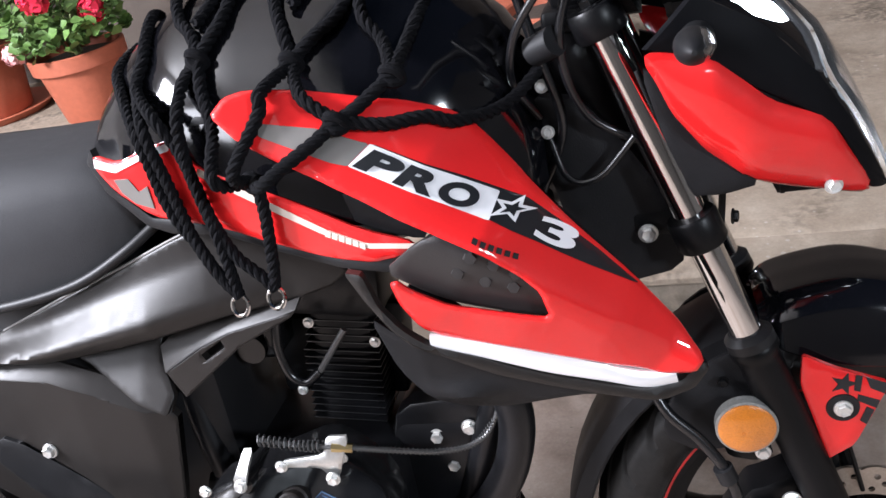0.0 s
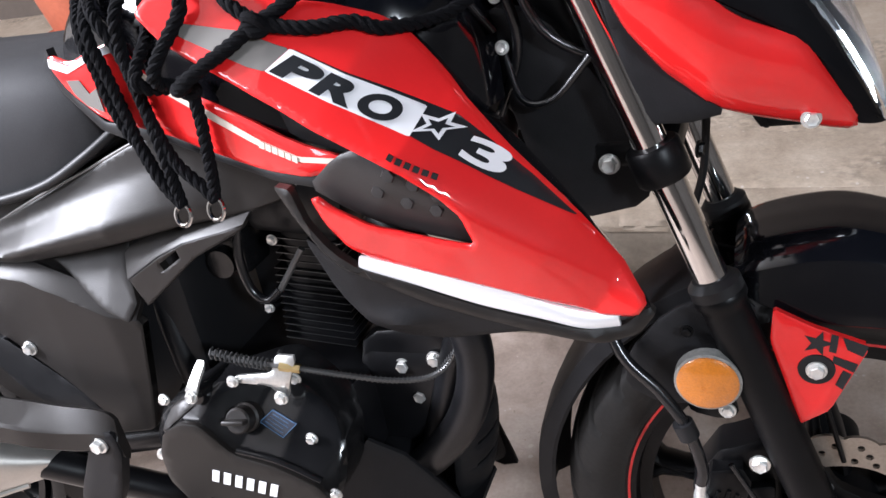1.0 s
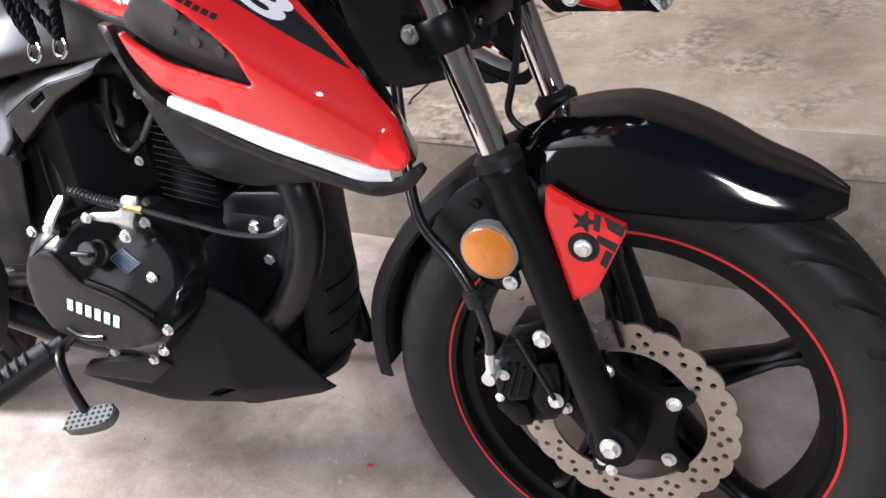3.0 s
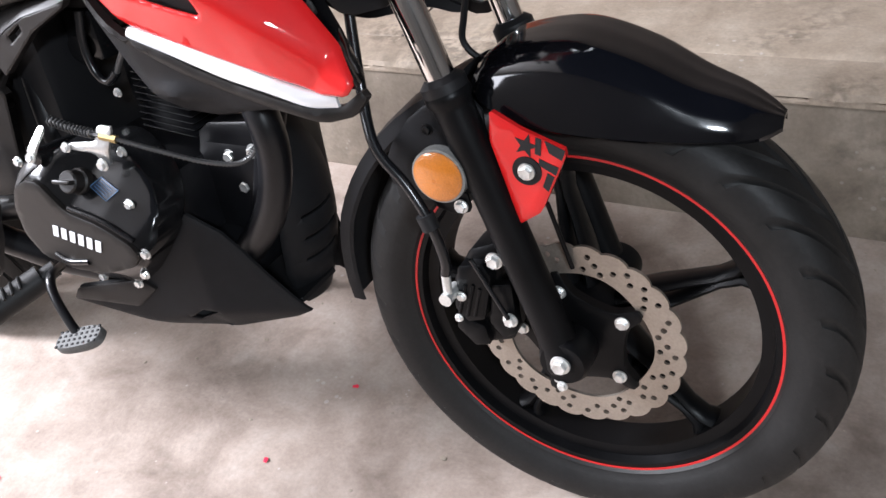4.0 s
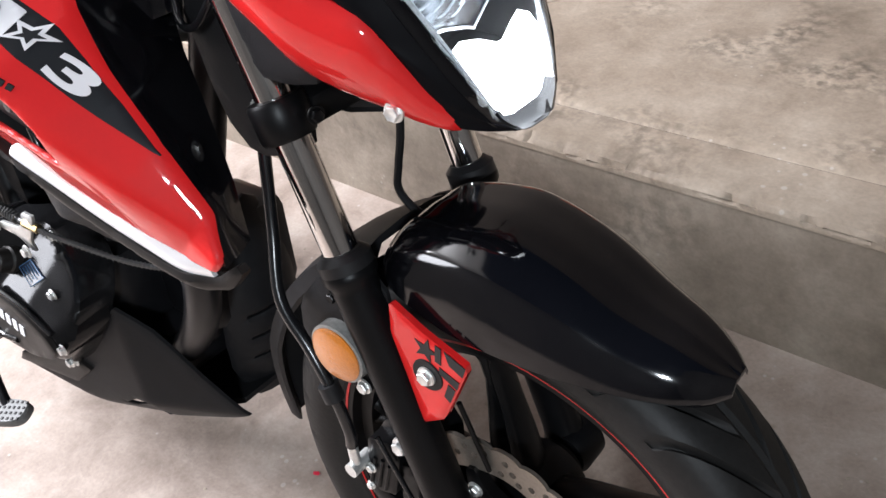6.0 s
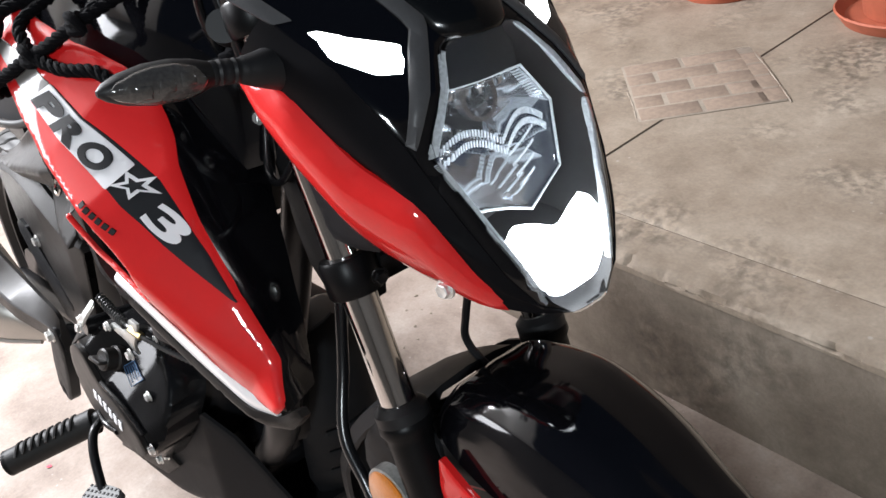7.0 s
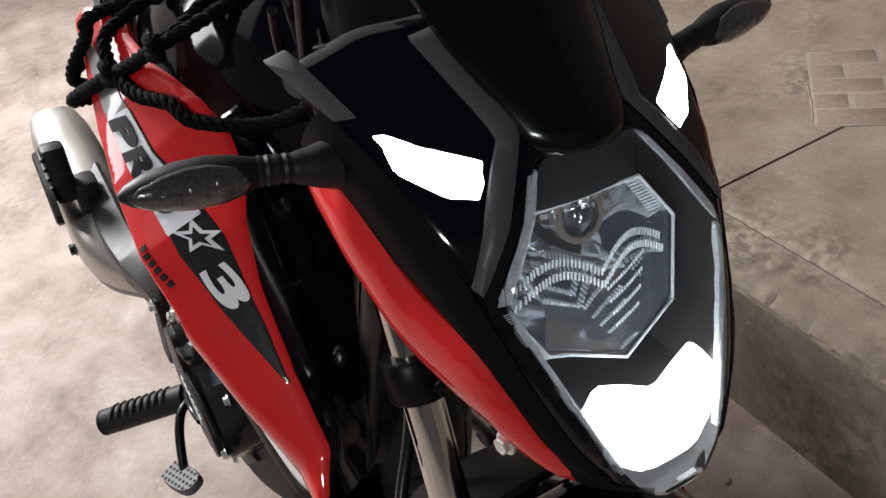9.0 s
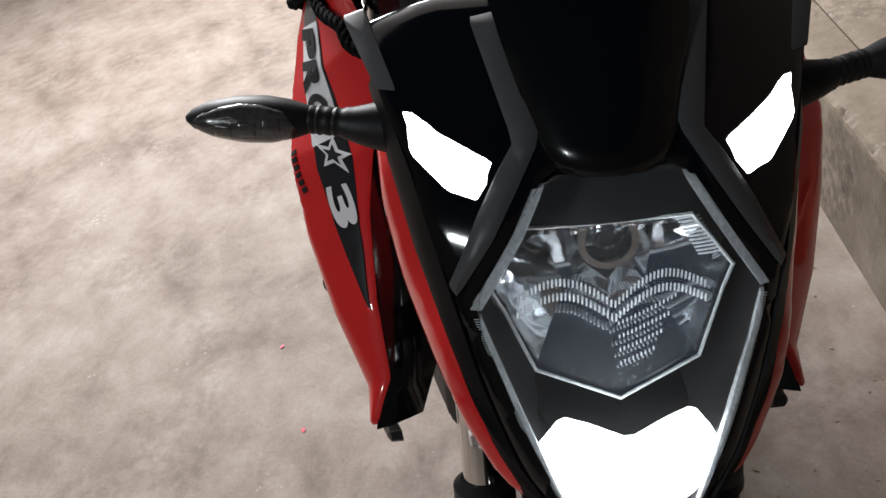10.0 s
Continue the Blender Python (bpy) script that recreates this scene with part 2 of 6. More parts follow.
def part(name, bm, mat, parent, label="", sharp=38):
    return mesh_object(name, bm, mat, parent, label, sharp)


def inside(p, poly):
    x, y = p
    hit = False
    for (x1, y1), (x2, y2) in zip(poly, poly[1:] + poly[:1]):
        if (y1 > y) != (y2 > y) and x < (x2 - x1) * (y - y1) / (y2 - y1) + x1:
            hit = not hit
    return hit


def rim_distance(p, poly):
    p = np.array(p)
    a = np.array(poly, float)
    b = np.roll(a, -1, 0)
    d = b - a
    s = np.clip(((p - a) * d).sum(1) / np.maximum((d * d).sum(1), 1e-12), 0, 1)
    return float(np.hypot(*(p - a - s[:, None] * d).T).min())


def rounded(poly, cut=0.18):
    """One pass of corner cutting."""
    out = []
    for a, b in zip(poly, poly[1:] + poly[:1]):
        a, b = Vector(a), Vector(b)
        out += [tuple(a.lerp(b, cut)), tuple(a.lerp(b, 1 - cut))]
    return out


def resample(poly, step):
    out = []
    for a, b in zip(poly, poly[1:] + poly[:1]):
        a, b = Vector(a), Vector(b)
        n = max(1, round((b - a).length / step))
        out += [tuple(a.lerp(b, i / n)) for i in range(n)]
    return out


def shell(outline, lift, thick=0.004, step=0.012, edge=0.004, holes=(), soft=0.18, axis="y"):
    """A curved plate: an outline in the (x, z) plane (axis y) or the (y, z) plane (axis x), lifted by lift(u, v) along the axis,
    with rolled edges and a back face. thick is signed: towards the bike's inside."""
    rim = rounded(list(outline), soft) if soft else list(outline)
    rim = resample(rim, step)
    rings = [rim] + [resample(list(h), step) for h in holes]
    pts, edges = [], []
    for ring in rings:
        n0 = len(pts)
        pts += [Vector(p) for p in ring]
        edges += [(n0 + i, n0 + (i + 1) % len(ring)) for i in range(len(ring))]
    us, vs = [p[0] for p in rim], [p[1] for p in rim]
    row, v = 0, min(vs)
    while v < max(vs):
        u = min(us) + (row % 2) * step / 2
        while u < max(us):
            if inside((u, v), rim) and all(not inside((u, v), r) for r in rings[1:]) and min(rim_distance((u, v), r) for r in rings) > step * 0.45:
                pts.append(Vector((u, v)))
            u += step
        v += step * 0.87
        row += 1
    if edge:
        for ring in rings:
            for i, p in enumerate(ring):
                a, b = Vector(ring[i - 1]), Vector(ring[(i + 1) % len(ring)])
                d = (b - a).normalized()
                for q in (Vector(p) + Vector((-d.y, d.x)) * edge, Vector(p) - Vector((-d.y, d.x)) * edge):
                    if inside(q, rim) and all(not inside(q, r) for r in rings[1:]) and min(rim_distance(q, r) for r in rings) > edge * 0.8:
                        pts.append(q)
    co, _, tris, *_ = delaunay_2d_cdt(pts, edges, [], 0, 1e-6)
    bm = bmesh.new()
    sign = 1 if thick > 0 else -1
    top, bottom = [], []
    for p in co:
        d = min(rim_distance(p, r) for r in rings)
        w = lift(p[0], p[1]) + (sign * edge * 0.6 * max(0, 1 - d / edge) ** 2 if edge else 0)
        place = (lambda u, v, k: (u, k, v)) if axis == "y" else (lambda u, v, k: (k, u, v))
        top.append(bm.verts.new(place(p[0], p[1], w)))
        bottom.append(bm.verts.new(place(p[0], p[1], lift(p[0], p[1]) + thick)))
    used = {}
    for t in tris:
        c = sum((co[i] for i in t), Vector((0, 0))) / 3
        if not inside(c, rim) or any(inside(c, r) for r in rings[1:]):
            continue
        bm.faces.new([top[i] for i in t])
        bm.faces.new([bottom[i] for i in reversed(t)])
        for a, b in zip(t, t[1:] + t[:1]):
            key = (min(a, b), max(a, b))
            used[key] = used.get(key, 0) + 1
    for (a, b), n in used.items():
        if n == 1:
            bm.faces.new((top[a], top[b], bottom[b], bottom[a]))
    bmesh.ops.delete(bm, geom=[v for v in bm.verts if not v.link_faces], context="VERTS")
    return bm


def loft(rings, cap=True, closed=True):
    bm = bmesh.new()
    rows = [[bm.verts.new(p) for p in ring] for ring in rings]
    n = len(rows[0])
    for a, b in zip(rows, rows[1:]):
        for i in range(n if closed else n - 1):
            j = (i + 1) % n
            bm.faces.new((a[i], a[j], b[j], b[i]))
    if cap and closed:
        bm.faces.new(rows[0][::-1])
        bm.faces.new(rows[-1])
    return bm


def spline(pts, per=6):
    """Points along a smooth curve through pts."""
    p = [Vector(q) for q in pts]
    p = [p[0] * 2 - p[1]] + p + [p[-1] * 2 - p[-2]]
    out = []
    for i in range(1, len(p) - 2):
        for k in range(per):
            t = k / per
            a, b, c, d = p[i - 1:i + 3]
            out.append(0.5 * (2 * b + (c - a) * t + (2 * a - 5 * b + 4 * c - d) * t * t + (3 * b - a - 3 * c + d) * t ** 3))
    return out + [p[-2]]


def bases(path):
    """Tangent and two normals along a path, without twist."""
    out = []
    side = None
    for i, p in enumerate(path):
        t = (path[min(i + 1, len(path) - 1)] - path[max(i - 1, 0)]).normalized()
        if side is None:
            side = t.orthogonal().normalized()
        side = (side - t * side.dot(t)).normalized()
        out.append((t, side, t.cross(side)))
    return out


def tube(pts, r, seg=12, per=6, cap=True):
    path = spline(pts, per) if per else [Vector(p) for p in pts]
    n = len(path)
    rad = (lambda i: r) if not callable(r) else (lambda i: r(i / (n - 1)))
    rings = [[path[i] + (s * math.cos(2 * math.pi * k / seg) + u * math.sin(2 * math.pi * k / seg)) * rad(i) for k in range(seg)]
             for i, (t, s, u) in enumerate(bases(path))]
    return loft(rings, cap)


def rod(a, b, r, seg=24, r2=None):
    return tube([a, b], (lambda t: r + ((r2 if r2 is not None else r) - r) * t), seg, 0)


def turned(profile, seg=48, axis="y", centre=(0, 0, 0)):
    """A body turned round an axis: profile of (along the axis, radius), closed into a ring."""
    bm = bmesh.new()
    cx, cy, cz = centre
    rows = []
    for k in range(seg):
        a = 2 * math.pi * k / seg
        c, s = math.cos(a), math.sin(a)
        if axis == "y":
            rows.append([bm.verts.new((cx + r * c, cy + w, cz + r * s)) for w, r in profile])
        else:
            rows.append([bm.verts.new((cx + r * c, cy + r * s, cz + w)) for w, r in profile])
    n = len(profile)
    for k in range(seg):
        a, b = rows[k], rows[(k + 1) % seg]
        for i in range(n):
            j = (i + 1) % n
            bm.faces.new((a[i], a[j], b[j], b[i]))
    bmesh.ops.remove_doubles(bm, verts=bm.verts, dist=1e-6)
    return bm


def block(lo, hi, bevel=0.0, turn=None):
    bm = bmesh.new()
    bmesh.ops.create_cube(bm, size=1)
    for v in bm.verts:
        v.co = Vector([lo[i] + (v.co[i] + 0.5) * (hi[i] - lo[i]) for i in range(3)])
    if bevel:
        bmesh.ops.bevel(bm, geom=bm.edges[:], offset=bevel, segments=2, affect="EDGES", profile=0.5)
    if turn:
        bm.transform(turn)
    return bm


def join(*many):
    me = bpy.data.meshes.new("joined")
    out = bmesh.new()
    for bm in many:
        bm.to_mesh(me)
        bm.free()
        out.from_mesh(me)
    bpy.data.meshes.remove(me)
    return out


def bolt(place, way, r=0.007, mat=None, parent=None, name="bolt"):
    """A flanged hexagon bolt with a dished head, looking along way."""
    r *= 0.82
    way = Vector(way).normalized()
    q = way.to_track_quat("Z", "Y").to_matrix().to_4x4() @ Matrix.Rotation(place[0] * 40 + place[2] * 70, 4, "Z")
    washer = turned([(0, 0.0), (0, r * 1.35), (r * 0.25, r * 1.3), (r * 0.3, 0.0)], 20, "z")
    head = loft([[(rr * math.cos(math.pi / 3 * k), rr * math.sin(math.pi / 3 * k), z) for k in range(6)]
                 for z, rr in ((r * 0.2, r), (r * 0.85, r), (r * 1.0, r * 0.86), (r * 0.9, r * 0.5))])
    bm = join(washer, head)
    bm.transform(Matrix.Translation(place) @ q)
    return part(name, bm, mat or STEEL, parent, sharp=25)


def mirror(bm):
    new_bm = bm.copy()
    for v in new_bm.verts:
        v.co.y = -v.co.y
    bmesh.ops.reverse_faces(new_bm, faces=new_bm.faces)
    return new_bm


def lettering(text, bold=0.02):
    """Flat mesh of a text in the built-in font, fitted to the unit square, as vertices and faces."""
    curve = bpy.data.curves.new("letters", "FONT")
    curve.body, curve.size, curve.resolution_u, curve.offset = text, 1.0, 6, bold
    curve.space_character = 1.06
    ob = bpy.data.objects.new("letters", curve)
    scene.collection.objects.link(ob)
    me = ob.to_mesh()
    co = [Vector((v.co.x, v.co.y)) for v in me.vertices]
    faces = [tuple(p.vertices) for p in me.polygons]
    ob.to_mesh_clear()
    bpy.data.objects.remove(ob)
    bpy.data.curves.remove(curve)
    lo = Vector((min(c.x for c in co), min(c.y for c in co)))
    hi = Vector((max(c.x for c in co), max(c.y for c in co)))
    return [Vector(((c.x - lo.x) / (hi.x - lo.x), (c.y - lo.y) / (hi.y - lo.y))) for c in co], faces


def decal_text(text, quad, lift, off, bold=0.02):
    """Letters laid on a lifted surface; quad: the corners (x, z) top left, top right, bottom right, bottom left."""
    co, faces = lettering(text, bold)
    tl, tr, br, bl = (Vector(q) for q in quad)
    bm = bmesh.new()
    vs = []
    for c in co:
        p = bl.lerp(br, c.x).lerp(tl.lerp(tr, c.x), c.y)
        vs.append(bm.verts.new((p.x, 0, p.y)))
    for f in faces:
        bm.faces.new([vs[i] for i in f])
    bmesh.ops.triangulate(bm, faces=bm.faces[:])
    for _ in range(4):
        long = [ed for ed in bm.edges if ed.calc_length() > 0.004]
        if long:
            bmesh.ops.subdivide_edges(bm, edges=long, cuts=1)
            bmesh.ops.triangulate(bm, faces=bm.faces[:])
    for v in bm.verts:
        v.co.y = lift(v.co.x, v.co.z) - off
    bmesh.ops.solidify(bm, geom=bm.faces[:], thickness=0.0004)
    return bm


def maker_bars(quad, surface, lift, mat, parent, n=6, gap=0.2):
    """A short word shown as plain bars, one for each letter."""
    tl, tr, br, bl = (Vector(q) for q in quad)
    for i in range(n):
        u, v = i / n, (i + 1 - gap) / n
        q = [tuple(tl.lerp(tr, u)), tuple(tl.lerp(tr, v)), tuple(bl.lerp(br, v)), tuple(bl.lerp(br, u))]
        part("lettering_bar", shell(q, lambda x, z: surface(x, z) - lift, 0.001, 0.004, 0, soft=0), mat, parent)


# ---- the place ----
def slab_mesh(x0, x1, y0, y1, z0, z1, ragged=0.0, step=0.04, seed=3.0):
    """A cast slab whose near upper edge is chipped."""
    nx = max(2, round((x1 - x0) / step))
    prof = [(y1, z0), (y1, z1), (y0 + 0.10, z1), (y0 + 0.045, z1), (y0 + 0.02, z1), (y0 + 0.006, z1 - 0.004), (y0, z1 - min(0.016, (z1 - z0) * 0.5)), (y0, z0 + (z1 - z0) * 0.4), (y0, z0 + (z1 - z0) * 0.2), (y0, z0)]
    rings = []
    for i in range(nx + 1):
        x = x0 + (x1 - x0) * i / nx
        ring = []
        for k, (y, z) in enumerate(prof):
            if ragged and 3 <= k <= 7:
                n = noise.noise(Vector((x * 14 + seed, k * 0.35, seed))) + 0.6 * noise.noise(Vector((x * 60, k * 0.8, seed + 5)))
                bite = max(0.0, n - 0.1) * ragged
                y, z = y + bite * (1.2 if k > 4 else 0.5), z - bite * (0.9 if k in (4, 5, 6) else 0.2)
            ring.append((x, y, z))
        rings.append(ring)
    return loft(rings)


floor = bmesh.new()
bmesh.ops.create_grid(floor, x_segments=2, y_segments=2, size=0.5)
for v in floor.verts:
    v.co = Vector((-0.85 + v.co.x * 8.8, -0.3 + v.co.y * 6.4, 0))
tagged(mesh_object("floor", floor, FLOOR), "stained beige poured concrete floor", "floor", kind="structure")

step_floor = new("raised_floor")
tagged(step_floor, "raised concrete terrace with a chipped front edge", "floor", kind="structure")
EDGE, TOP = 0.628, 0.28
step_floor.matrix_world = pose(0, 0, 0, 0, 0, -2.4)
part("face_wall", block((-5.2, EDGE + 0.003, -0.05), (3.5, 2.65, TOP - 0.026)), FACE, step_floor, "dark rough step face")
part("border_slab", slab_mesh(-5.2, 3.5, EDGE, EDGE + 0.110, TOP - 0.025, TOP, 0.016, 0.008, 2.0), SLAB, step_floor, "chipped concrete edge strip")
part("slab", slab_mesh(-0.697, 3.5, EDGE + 0.115, 2.65, TOP - 0.025, TOP - 0.001, 0.006, 0.05, 4.0), SLAB, step_floor)
part("slab", slab_mesh(-5.2, -0.702, EDGE + 0.115, 2.65, TOP - 0.025, TOP + 0.001, 0.006, 0.05, 5.0), SLAB, step_floor)
part("joint_dirt", block((-5.2, EDGE + 0.1102, TOP - 0.024), (3.5, EDGE + 0.1148, TOP - 0.003)), SOIL, step_floor, "dark dirt in the joint")
part("joint_dirt", block((-0.7018, EDGE + 0.116, TOP - 0.024), (-0.6972, 2.85, TOP - 0.0015)), DARK_WALL, step_floor)

# a small mended patch of flat bricks in the terrace
PATCH = pose(-0.691, 1.088, TOP, 0, 0, 43.7)
to_floor = step_floor.matrix_world.inverted() @ PATCH
bed = block((-0.002, -0.002, -0.01), (0.314, 0.328, 0.0014), 0.001)
bed.transform(to_floor)
part("mortar_bed", bed, MORTAR, step_floor, "pale mortar bed")
for name, a, b in (("mortar_line", (0.318, -0.01), (0.312, 0.335)), ("mortar_line", (0.312, 0.334), (0.13, 0.334)), ("mortar_line", (-0.006, 0.17), (-0.006, 0.0))):
    ridge = tube([Vector((*a, 0.0)), Vector(((a[0] + b[0]) / 2 + 0.003, (a[1] + b[1]) / 2 - 0.002, 0.001)), Vector((*b, 0.0))], lambda t: 0.0016 + 0.0007 * math.sin(t * 19), 12, 6)
    ridge.transform(to_floor)
    part(name, ridge, MORTAR, step_floor, "pale mortar line")
shared = {}
for r in range(5):
    for u, size in (((0.225, 1.0), (0.68, 1.0)) if r % 2 == 0 else ((0.11, 0.48), (0.457, 1.0), (0.79, 0.5))):
        if size not in shared:
            shared[size] = part("brick", block((-0.0665 * size, -0.0295, -0.004), (0.0665 * size, 0.0295, 0.0016), 0.0012), BRICK, step_floor)
            ob = shared[size]
        else:
            ob = new("brick", shared[size].data)
            ob.parent = step_floor
        ob.matrix_world = PATCH @ pose(0.312 * u, 0.0655 * (r + 0.5), 0.0004 * ((r * 5 + int(u * 10)) % 3), 0, 0, 1.3 * ((r * 7 + int(u * 20)) % 3 - 1))
for k in range(4):
    ob = new("brick", shared[0.5].data)
    ob.parent = step_floor
    ob.matrix_world = PATCH @ pose(0.292, 0.04 + 0.073 * k, 0, 0, 0, 90)

# south and east walls are unseen, added dark to hold reflections down
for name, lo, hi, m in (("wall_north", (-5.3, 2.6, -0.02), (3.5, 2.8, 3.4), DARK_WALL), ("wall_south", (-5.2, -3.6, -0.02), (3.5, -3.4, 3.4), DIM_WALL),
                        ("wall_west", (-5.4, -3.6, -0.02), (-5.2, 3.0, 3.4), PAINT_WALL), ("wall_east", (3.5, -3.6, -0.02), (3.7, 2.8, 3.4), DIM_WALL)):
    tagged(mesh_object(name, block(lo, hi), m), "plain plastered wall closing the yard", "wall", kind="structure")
    if name == "wall_north":
        bpy.data.objects[name].matrix_world = step_floor.matrix_world.copy()
tagged(mesh_object("ceiling", block((-5.4, -3.6, 3.4), (-0.8, 3.05, 3.55)), PAINT_WALL), "white painted flat roof over the rear of the yard", "ceiling", kind="structure")


def flower_pot(place, r, h, saucer=False, rim=True):
    pot = new("flower_pot")
    pot.location = place
    z0 = 0.012 if saucer else 0
    prof = [(z0, 0.0), (z0, r * 0.74), (z0 + 0.006, r * 0.77), (z0 + h * 0.8, r * 0.95), (z0 + h * 0.8, r * 1.06), (z0 + h, r * 1.08), (z0 + h + 0.004, r * 1.04),
            (z0 + h, r * 0.98), (z0 + h * 0.86, r * 0.93), (z0 + h * 0.86, 0.0)]
    part("pot_body", turned(prof, 40, "z"), TERRA, pot)
    part("potting_soil", turned([(z0 + h * 0.8, 0.0), (z0 + h * 0.8, r * 0.9), (z0 + h * 0.88, r * 0.9), (z0 + h * 0.91, 0.0)], 24, "z"), SOIL, pot)
    if saucer:
        part("saucer", turned([(0, 0.0), (0, r * 1.12), (0.03, r * 1.28), (0.034, r * 1.25), (0.012, r * 1.08), (0.010, 0.0)], 40, "z"), TERRA, pot)
    return pot


def geranium(place, spread, tall, blooms, seed):
    """Stems, round scalloped leaves and ball-shaped flower heads of many petals."""
    rnd = random.Random(seed)
    plant = new("geranium")
    plant.location = place
    stems, leaves = [], bmesh.new()
    for i in range(16):
        a, d = rnd.uniform(0, 6.28), spread * rnd.uniform(0.2, 0.9)
        tip = Vector((d * math.cos(a), d * math.sin(a), tall * rnd.uniform(0.35, 0.85)))
        stems.append(tube([(0.02 * math.cos(a), 0.02 * math.sin(a), 0), tuple(tip * 0.5 + Vector((0, 0, 0.03))), tuple(tip)], 0.004, 6, 3))
    part("stems", join(*stems), STEM, plant)
    for i in range(420):
        a, d = rnd.uniform(0, 6.28), spread * math.sqrt(rnd.uniform(0.02, 1.25))
        z = tall * (0.15 + 0.75 * rnd.random() * (1.1 - 0.5 * d / spread))
        s = rnd.uniform(0.014, 0.03)
        m = Matrix.Translation((d * math.cos(a), d * math.sin(a), z)) @ Euler((rnd.uniform(-0.9, 0.9), rnd.uniform(-0.9, 0.9), a)).to_matrix().to_4x4()
        ring = []
        for k in range(10):
            b = 2 * math.pi * k / 10
            rr = s * (1.0 if k % 2 else 0.86)
            ring.append(leaves.verts.new(m @ Vector((rr * math.cos(b), rr * math.sin(b), 0.2 * s * math.cos(2 * b)))))
        c = leaves.verts.new(m @ Vector((0, 0, -0.25 * s)))
        for k in range(10):
            leaves.faces.new((ring[k], ring[(k + 1) % 10], c))
    me = part("leaves", leaves, LEAF, plant)
    for (x, y, z, r, m) in blooms:
        bm = bmesh.new()
        for i in range(130):
            v = Vector((rnd.gauss(0, 1), rnd.gauss(0, 1), rnd.gauss(0, 1))).normalized()
            q = v.to_track_quat("Z", "Y").to_matrix().to_4x4()
            s = r * rnd.uniform(0.25, 0.42)
            mm = Matrix.Translation(Vector((x, y, z)) + v * r * rnd.uniform(0.6, 1.0)) @ q @ Euler((rnd.uniform(-0.6, 0.6), rnd.uniform(-0.6, 0.6), 0)).to_matrix().to_4x4()
            vs = [bm.verts.new(mm @ Vector((s * math.cos(b) * (1 if k % 2 else 0.8), s * math.sin(b), 0.3 * s * (k % 2)))) for k, b in enumerate([i2 * 1.0472 for i2 in range(6)])]
            bm.faces.new(vs)
        part("flower_head", bm, m, plant)
    return plant


for x, y, r, h, s in ((-2.25, 2.13, 0.17, 0.26, False), (-2.85, 2.30, 0.19, 0.28, True), (-1.58, 2.08, 0.15, 0.24, False), (-0.98, 1.89, 0.15, 0.25, False), (-0.44, 1.84, 0.135, 0.2, True), (-0.62, 2.42, 0.12, 0.3, False)):
    tagged(flower_pot((x, y, TOP), r, h, s), "weathered terracotta flower pot on the concrete terrace" if not s else "terracotta flower pot standing in a round saucer", "flower pot", "pots on the terrace")
tagged(geranium((-2.25, 2.13, TOP + 0.24), 0.2, 0.3, ((0.04, -0.17, 0.25, 0.055, PETAL), (-0.17, -0.12, 0.06, 0.04, PINK), (0.16, -0.05, 0.16, 0.045, PETAL), (-0.05, 0.0, 0.36, 0.05, PETAL)), 4), "leafy geranium with red and pale pink flowers", "plant", "geraniums")
tagged(geranium((-2.85, 2.30, TOP + 0.27), 0.22, 0.3, ((0.0, -0.18, 0.2, 0.06, PETAL), (0.14, 0.05, 0.3, 0.05, PETAL)), 9), "leafy geranium with large red flower heads", "plant", "geraniums")

# fallen petals and chips of mortar on the floor
rnd = random.Random(11)
petal = bmesh.new()
for k in range(7):
    a = k * 0.9
    petal.verts.new((0.0058 * math.cos(a), 0.004 * math.sin(a), 0.0015 + 0.002 * (k % 2)))
petal.faces.new(petal.verts[:])
petal_mesh = None
for x, y, turn in ((-0.438, 0.053, 0.4), (-0.5, -0.124, 1.9), (-0.785, -0.434, 0.3), (-1.034, -0.507, 2.4), (-1.2, -0.22, 1.0), (-0.93, -0.3, 2.9)):
    if petal_mesh is None:
        ob = mesh_object("fallen_petal", petal, PETAL)
        petal_mesh = ob.data
    else:
        ob = new("fallen_petal", petal_mesh)
    ob.matrix_world = pose(x, y, 0.0, 0, 0, math.degrees(turn))
    tagged(ob, "small dried red petal lying on the concrete floor", "petal", "fallen petals")
chips = bmesh.new()
for i in range(190):
    x, y = rnd.uniform(-1.0, 0.7), 0.6 - abs(rnd.gauss(0, 0.3))
    s = rnd.uniform(0.0012, 0.003) * (2.2 if i % 17 == 0 else 1)
    m = Matrix.Translation((x, y, s * 0.3)) @ Euler((0, 0, rnd.uniform(0, 6))).to_matrix().to_4x4() @ Matrix.Diagonal((1.4, 1, 0.5, 1))
    bmesh.ops.create_icosphere(chips, subdivisions=1, radius=s, matrix=m)
tagged(mesh_object("mortar_chips", chips, MORTAR), "scattered pale mortar crumbs on the floor", "debris", kind="stuff")


# ---- the motorcycle: front wheel and fork ----
bike = new("motorcycle")
bike.matrix_world = pose(0, 0, 0, -6.7, 0, 0)
tagged(bike, "red and black motorcycle leaning on its side stand, lights on", "motorcycle")
HUB = Vector((0, 0, 0.297))


def polar(r, deg, y=0.0):
    return Vector((r * math.cos(radians(deg)), y, HUB.z + r * math.sin(radians(deg))))


